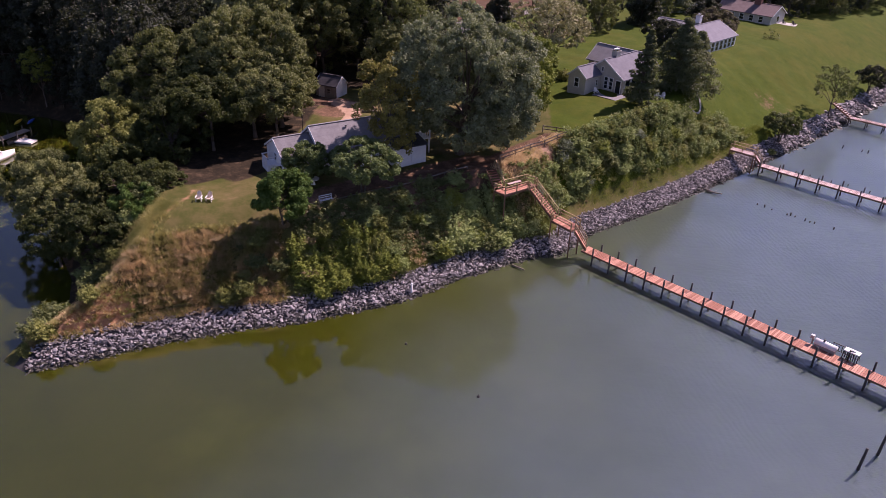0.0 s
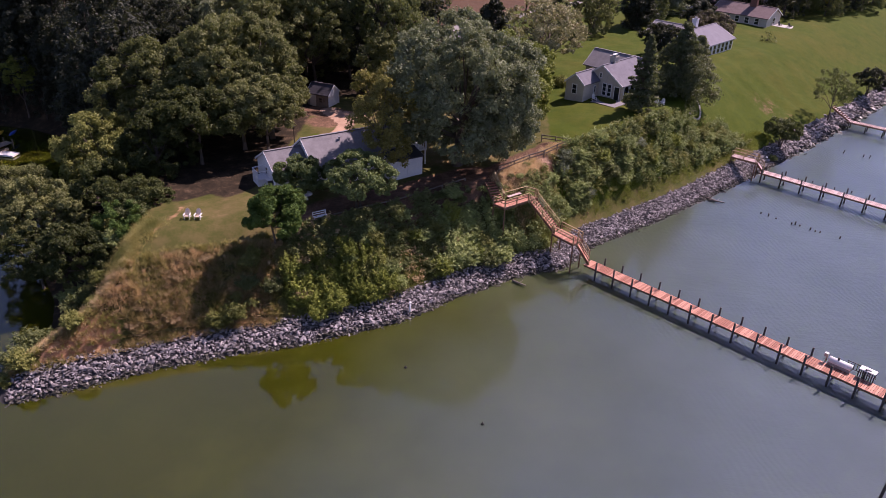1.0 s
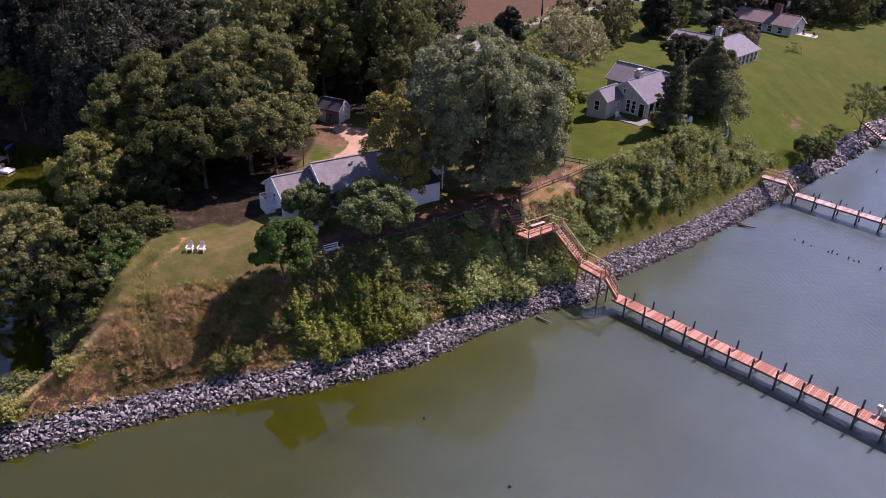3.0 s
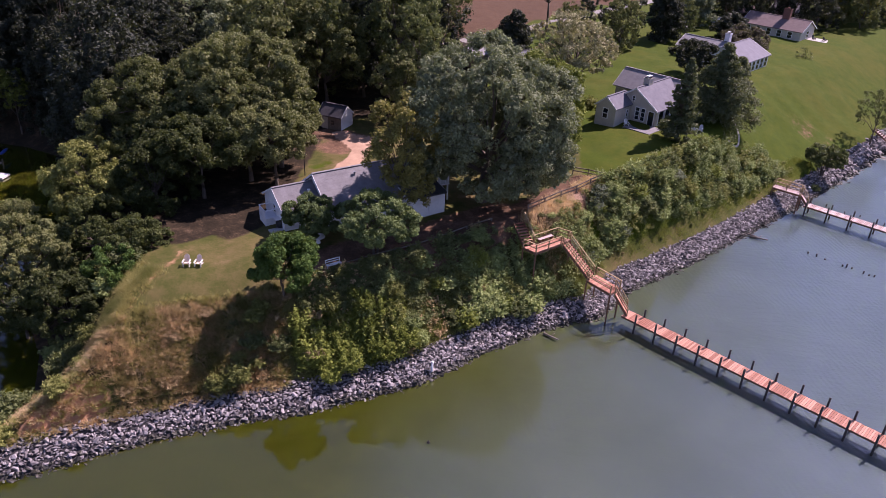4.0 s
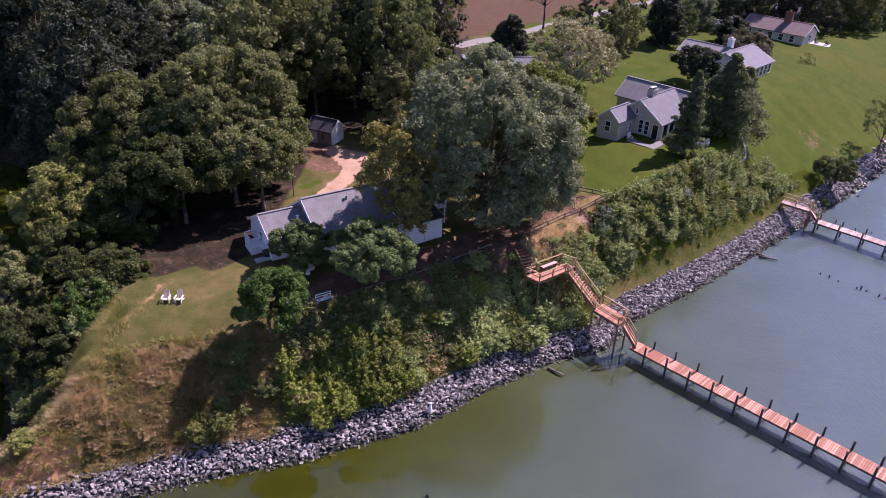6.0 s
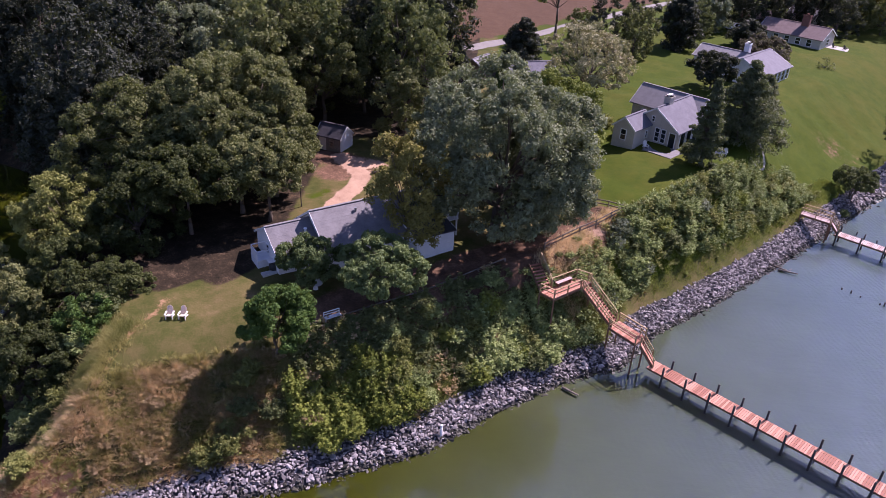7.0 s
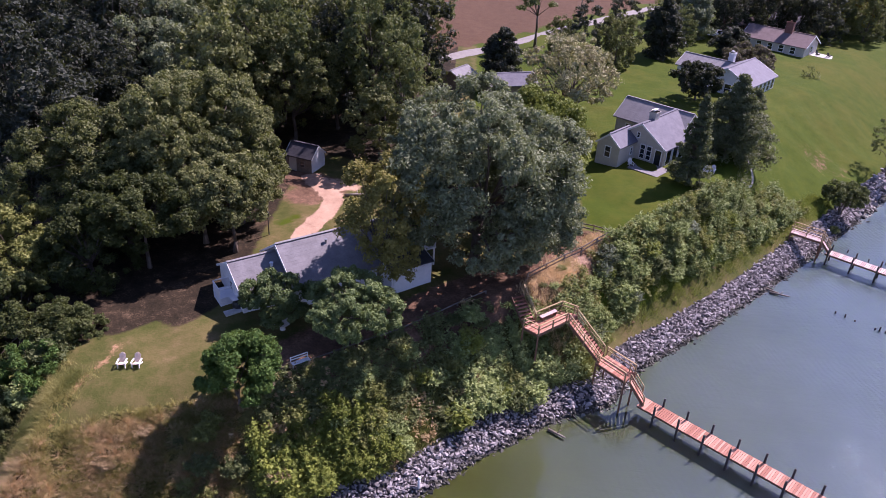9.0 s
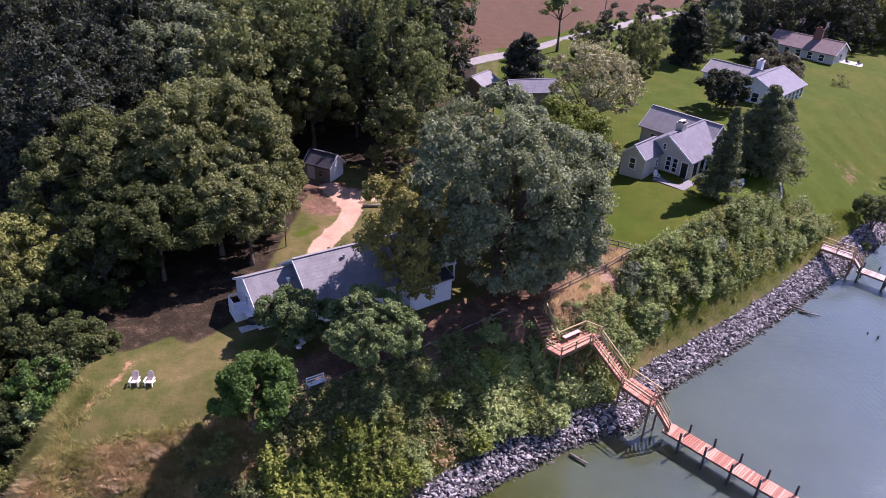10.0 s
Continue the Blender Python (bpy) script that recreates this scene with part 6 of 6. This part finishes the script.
# creek: a floating dock with a small boat
cd = thing("creek_dock", "grey plank dock on the wooded creek", "dock", pose(-74.2, 103.5, 0, 0, 0, 73))
for i in range(36):
    part("plank", Shape().box(-0.13, -0.8, 0, 0.13, 0.8, 0.05).mesh("plank", "weathered") if i == 0 else cd.children[0].data, cd, m=pose(-5 + i * 0.3, 0, 0.85))
for i in range(5):
    for y in (-0.9, 0.9):
        part("post", Shape().tube((0, 0, -1.5), (0, 0, 1.5), 0.12, 0.11, 8).mesh("post", "pile", True), cd, m=pose(-5 + i * 2.6, y, 0))
fl = thing("float_platform", "white floating swim platform beside the dock", "platform", pose(-71.0, 105.6, 0, 0, 0, -5))
part("deck", Shape().box(-1.4, -0.8, 0.1, 1.4, 0.8, 0.35).mesh("deck", "plastic_white"), fl)


def skiff(label, x, y, turn, length, beam):
    t = thing("motor_boat", label, "boat", pose(x, y, 0, 0, 0, turn), "boats on the creek")
    sh = Shape()
    rows = 9
    for i in range(rows):
        f = i / (rows - 1)
        w = beam / 2 * (1 - max(0, f - 0.45) ** 2 / 0.3025)
        z = 0.55 + 0.2 * f
        sh.v += [(length * (f - 0.5), -w, z), (length * (f - 0.5), -w * 0.7, -0.1), (length * (f - 0.5), w * 0.7, -0.1), (length * (f - 0.5), w, z), (length * (f - 0.5), w * 0.86, z), (length * (f - 0.5), w * 0.6, 0.2), (length * (f - 0.5), -w * 0.6, 0.2), (length * (f - 0.5), -w * 0.86, z)]
        if i:
            k = (i - 1) * 8
            sh.f += [(k + j, k + (j + 1) % 8, k + 8 + (j + 1) % 8, k + 8 + j) for j in range(8)]
    sh.f += [(7, 6, 5, 4, 3, 2, 1, 0)]
    part("hull", sh.mesh("hull", "plastic_white", True), t)
    part("console", Shape().box(-0.3, -0.3, 0.2, 0.25, 0.3, 1.15).box(-0.35, -0.35, 1.15, 0.3, 0.35, 1.2).mesh("console", "plastic_white"), t)
    part("outboard", Shape().box(-0.25, -0.2, 0.4, 0.15, 0.2, 1.0).mesh("outboard", "plastic_black"), t, m=pose(-length / 2, 0, 0))
    part("seat", Shape().box(-0.25, -0.6, 0.2, 0.25, 0.6, 0.5).mesh("seat", "plastic_white"), t, m=pose(-length / 4, 0, 0))
    return t


skiff("white open motor boat moored beside the creek dock", -70.6, 98.6, 75, 5.2, 2.0)
rb = thing("rowing_boat", "brown wooden rowing boat moored at the creek dock", "boat", pose(-72.6, 106.0, 0, 0, 0, 72), "boats on the creek")
hull = Shape()
for i in range(9):
    f = i / 8
    w = 0.62 * max(0.06, math.sin(math.pi * (0.12 + 0.88 * f))) ** 0.6
    hull.v += [(3.4 * (f - 0.5), q * w, z) for q, z in ((-1, 0.45), (-0.6, -0.08), (0.6, -0.08), (1, 0.45), (0.9, 0.45), (0.52, 0.05), (-0.52, 0.05), (-0.9, 0.45))]
    if i:
        hull.f += [(8 * i - 8 + q, 8 * i - 8 + (q + 1) % 8, 8 * i + (q + 1) % 8, 8 * i + q) for q in range(8)]
hull.f += [(7, 6, 5, 4, 3, 2, 1, 0), tuple(range(64, 72))]
part("hull", hull.mesh("hull", "weathered", True), rb)
for x in (-0.9, 0.0, 0.9):
    part("thwart", Shape().box(-0.12, -0.45, 0.27, 0.12, 0.45, 0.31).mesh("thwart", "rail_wood"), rb, m=pose(x, 0, 0))
for x, y, mt, lab in ((-75.4, 110.0, "plastic_yellow", "yellow kayak lying on the creek dock"), (-73.6, 110.6, "plastic_blue", "blue kayak lying on the creek dock")):
    k = Shape()
    for i in range(11):
        f = i / 10
        r = 0.03 + 0.3 * math.sin(f * math.pi) ** 0.7
        k.v += [(f * 2.9, r * math.cos(q * math.pi / 4), 0.2 + 0.55 * r * math.sin(q * math.pi / 4)) for q in range(8)]
        if i:
            k.f += [(8 * i - 8 + q, 8 * i - 8 + (q + 1) % 8, 8 * i + (q + 1) % 8, 8 * i + q) for q in range(8)]
    ob = tagged(new("kayak", k.mesh("kayak", mt, True)), lab, "kayak")
    ob.matrix_basis = pose(x, y, 0.95, 0, 0, 100)

# ---- more far things ----
def far_pine(x, y, height):
    """A tall pine with a long bare trunk and flat tufts near the top."""
    rng = np.random.default_rng(88)
    t = thing("pine_tree", "tall thin pine with bare trunk by the road", "tree", pose(x, y, gz(x, y)))
    f = rng.random(26)
    ang = rng.random(26) * 2 * math.pi
    r = 3.6 * (1.1 - f) * rng.uniform(0.5, 1, 26)
    c = np.stack([np.cos(ang) * r, np.sin(ang) * r, height * (0.5 + 0.5 * f)], 1)
    part("trunk", trunk_mesh("trunk", height, 0.26, [tuple(p) for p in c], rng), t)
    part("crown", quads_mesh("crown", leaf_cards(c, np.full(26, 0.95), 3600, 0.42, rng, 0.45, 0.5, 3), "leaf_mid", 3), t)


far_pine(7.4, 178, 15)
ramp_steps = thing("beach_stairs", "pale wooden steps down the riprap to the far pier", "stairs")
stair_flight(ramp_steps, (64.0, 144.6, 3.4), (66.8, 142.2, 1.45), 1.2, 9, "cedar_bleached", rail_sides=())
marker = thing("garden_light", "small white-capped garden light on a short post", "lamp", pose(44.8, 119.6, gz(44.8, 119.6)))
part("pole", Shape().tube((0, 0, -0.2), (0, 0, 1.1), 0.03, 0.03, 6).mesh("pole", "weathered"), marker)
part("cap", Shape().tube((0, 0, 1.1), (0, 0, 1.28), 0.2, 0.06, 8).mesh("cap", "plastic_white"), marker)


def parked_car(label, x, y, turn, paint):
    t = thing("parked_car", label, "car", pose(x, y, gz(x, y), 0, 0, turn), "cars at the brick house")
    prof = [(-2.2, 0.45), (-2.15, 0.85), (-1.5, 0.95), (-0.9, 1.42), (0.6, 1.42), (1.2, 0.98), (2.05, 0.85), (2.2, 0.45)]
    b = Shape()
    for y0 in (-0.85, 0.85):
        b.v += [(px, y0 * (0.82 if pz > 1.2 else 1), pz) for px, pz in prof]
    n = len(prof)
    b.f += [tuple(reversed(range(n))), tuple(range(n, 2 * n))] + [(i, (i + 1) % n, n + (i + 1) % n, n + i) for i in range(n)]
    part("body", b.mesh("body", paint), t)
    for side in (-0.8, 0.8):
        s = 1 if side > 0 else -1
        part("window", Shape().poly([(-1.25, s * 0.86, 1.0), (0.95, s * 0.86, 1.0), (0.5, s * 0.74, 1.38), (-0.8, s * 0.74, 1.38)][::s]).mesh("window", "glass"), t)
        for wx in (-1.35, 1.35):
            w = part("wheel", Shape().tube((wx, side - 0.1, 0.33), (wx, side + 0.1, 0.33), 0.33, 0.33, 12).mesh("wheel", "plastic_black"), t)
            part("rim", Shape().tube((wx, side - 0.11, 0.33), (wx, side + 0.11, 0.33), 0.2, 0.2, 10).mesh("rim", "metal_grey"), w)


parked_car("red car parked behind the brick house", 50.6, 197.5, 30, "brick_red")
parked_car("white car parked behind the brick house", 47.5, 194.5, 45, "white_paint")
barn3 = thing("outbuilding", "small grey-roofed garage behind the brick house", "shed", pose(66.0, 205.0, gz(66, 205), 0, 0, B2 - 90))
gable_block(barn3, pose(0, 0, 0), 6.0, 5.0, 2.4, 4.0, "siding_grey", "shingle_light")
barn4 = thing("outbuilding", "low red-brown garage behind the far houses", "shed", pose(54.5, 201.5, gz(54.5, 201.5), 0, 0, 20))
gable_block(barn4, pose(0, 0, 0), 6.0, 4.0, 2.0, 3.0, "brick_red", "shingle_brown")
for x, y, a in ((65.2, 183.6, 20), (67.0, 182.4, 120)):
    adirondack_chair("dark garden chair on the paved terrace", x, y, a, "plastic_black", "plastic_black", "chairs on the paved terrace")
ut = thing("utility_pole", "wooden utility pole beside the road", "pole", pose(17.5, 192.5, gz(17.5, 192.5)))
part("pole", Shape().tube((0, 0, -0.5), (0, 0, 8.0), 0.15, 0.11, 8).mesh("pole", "weathered"), ut)
part("crossarm", Shape().box(-1.0, -0.06, 7.3, 1.0, 0.06, 7.45).mesh("crossarm", "weathered"), ut)
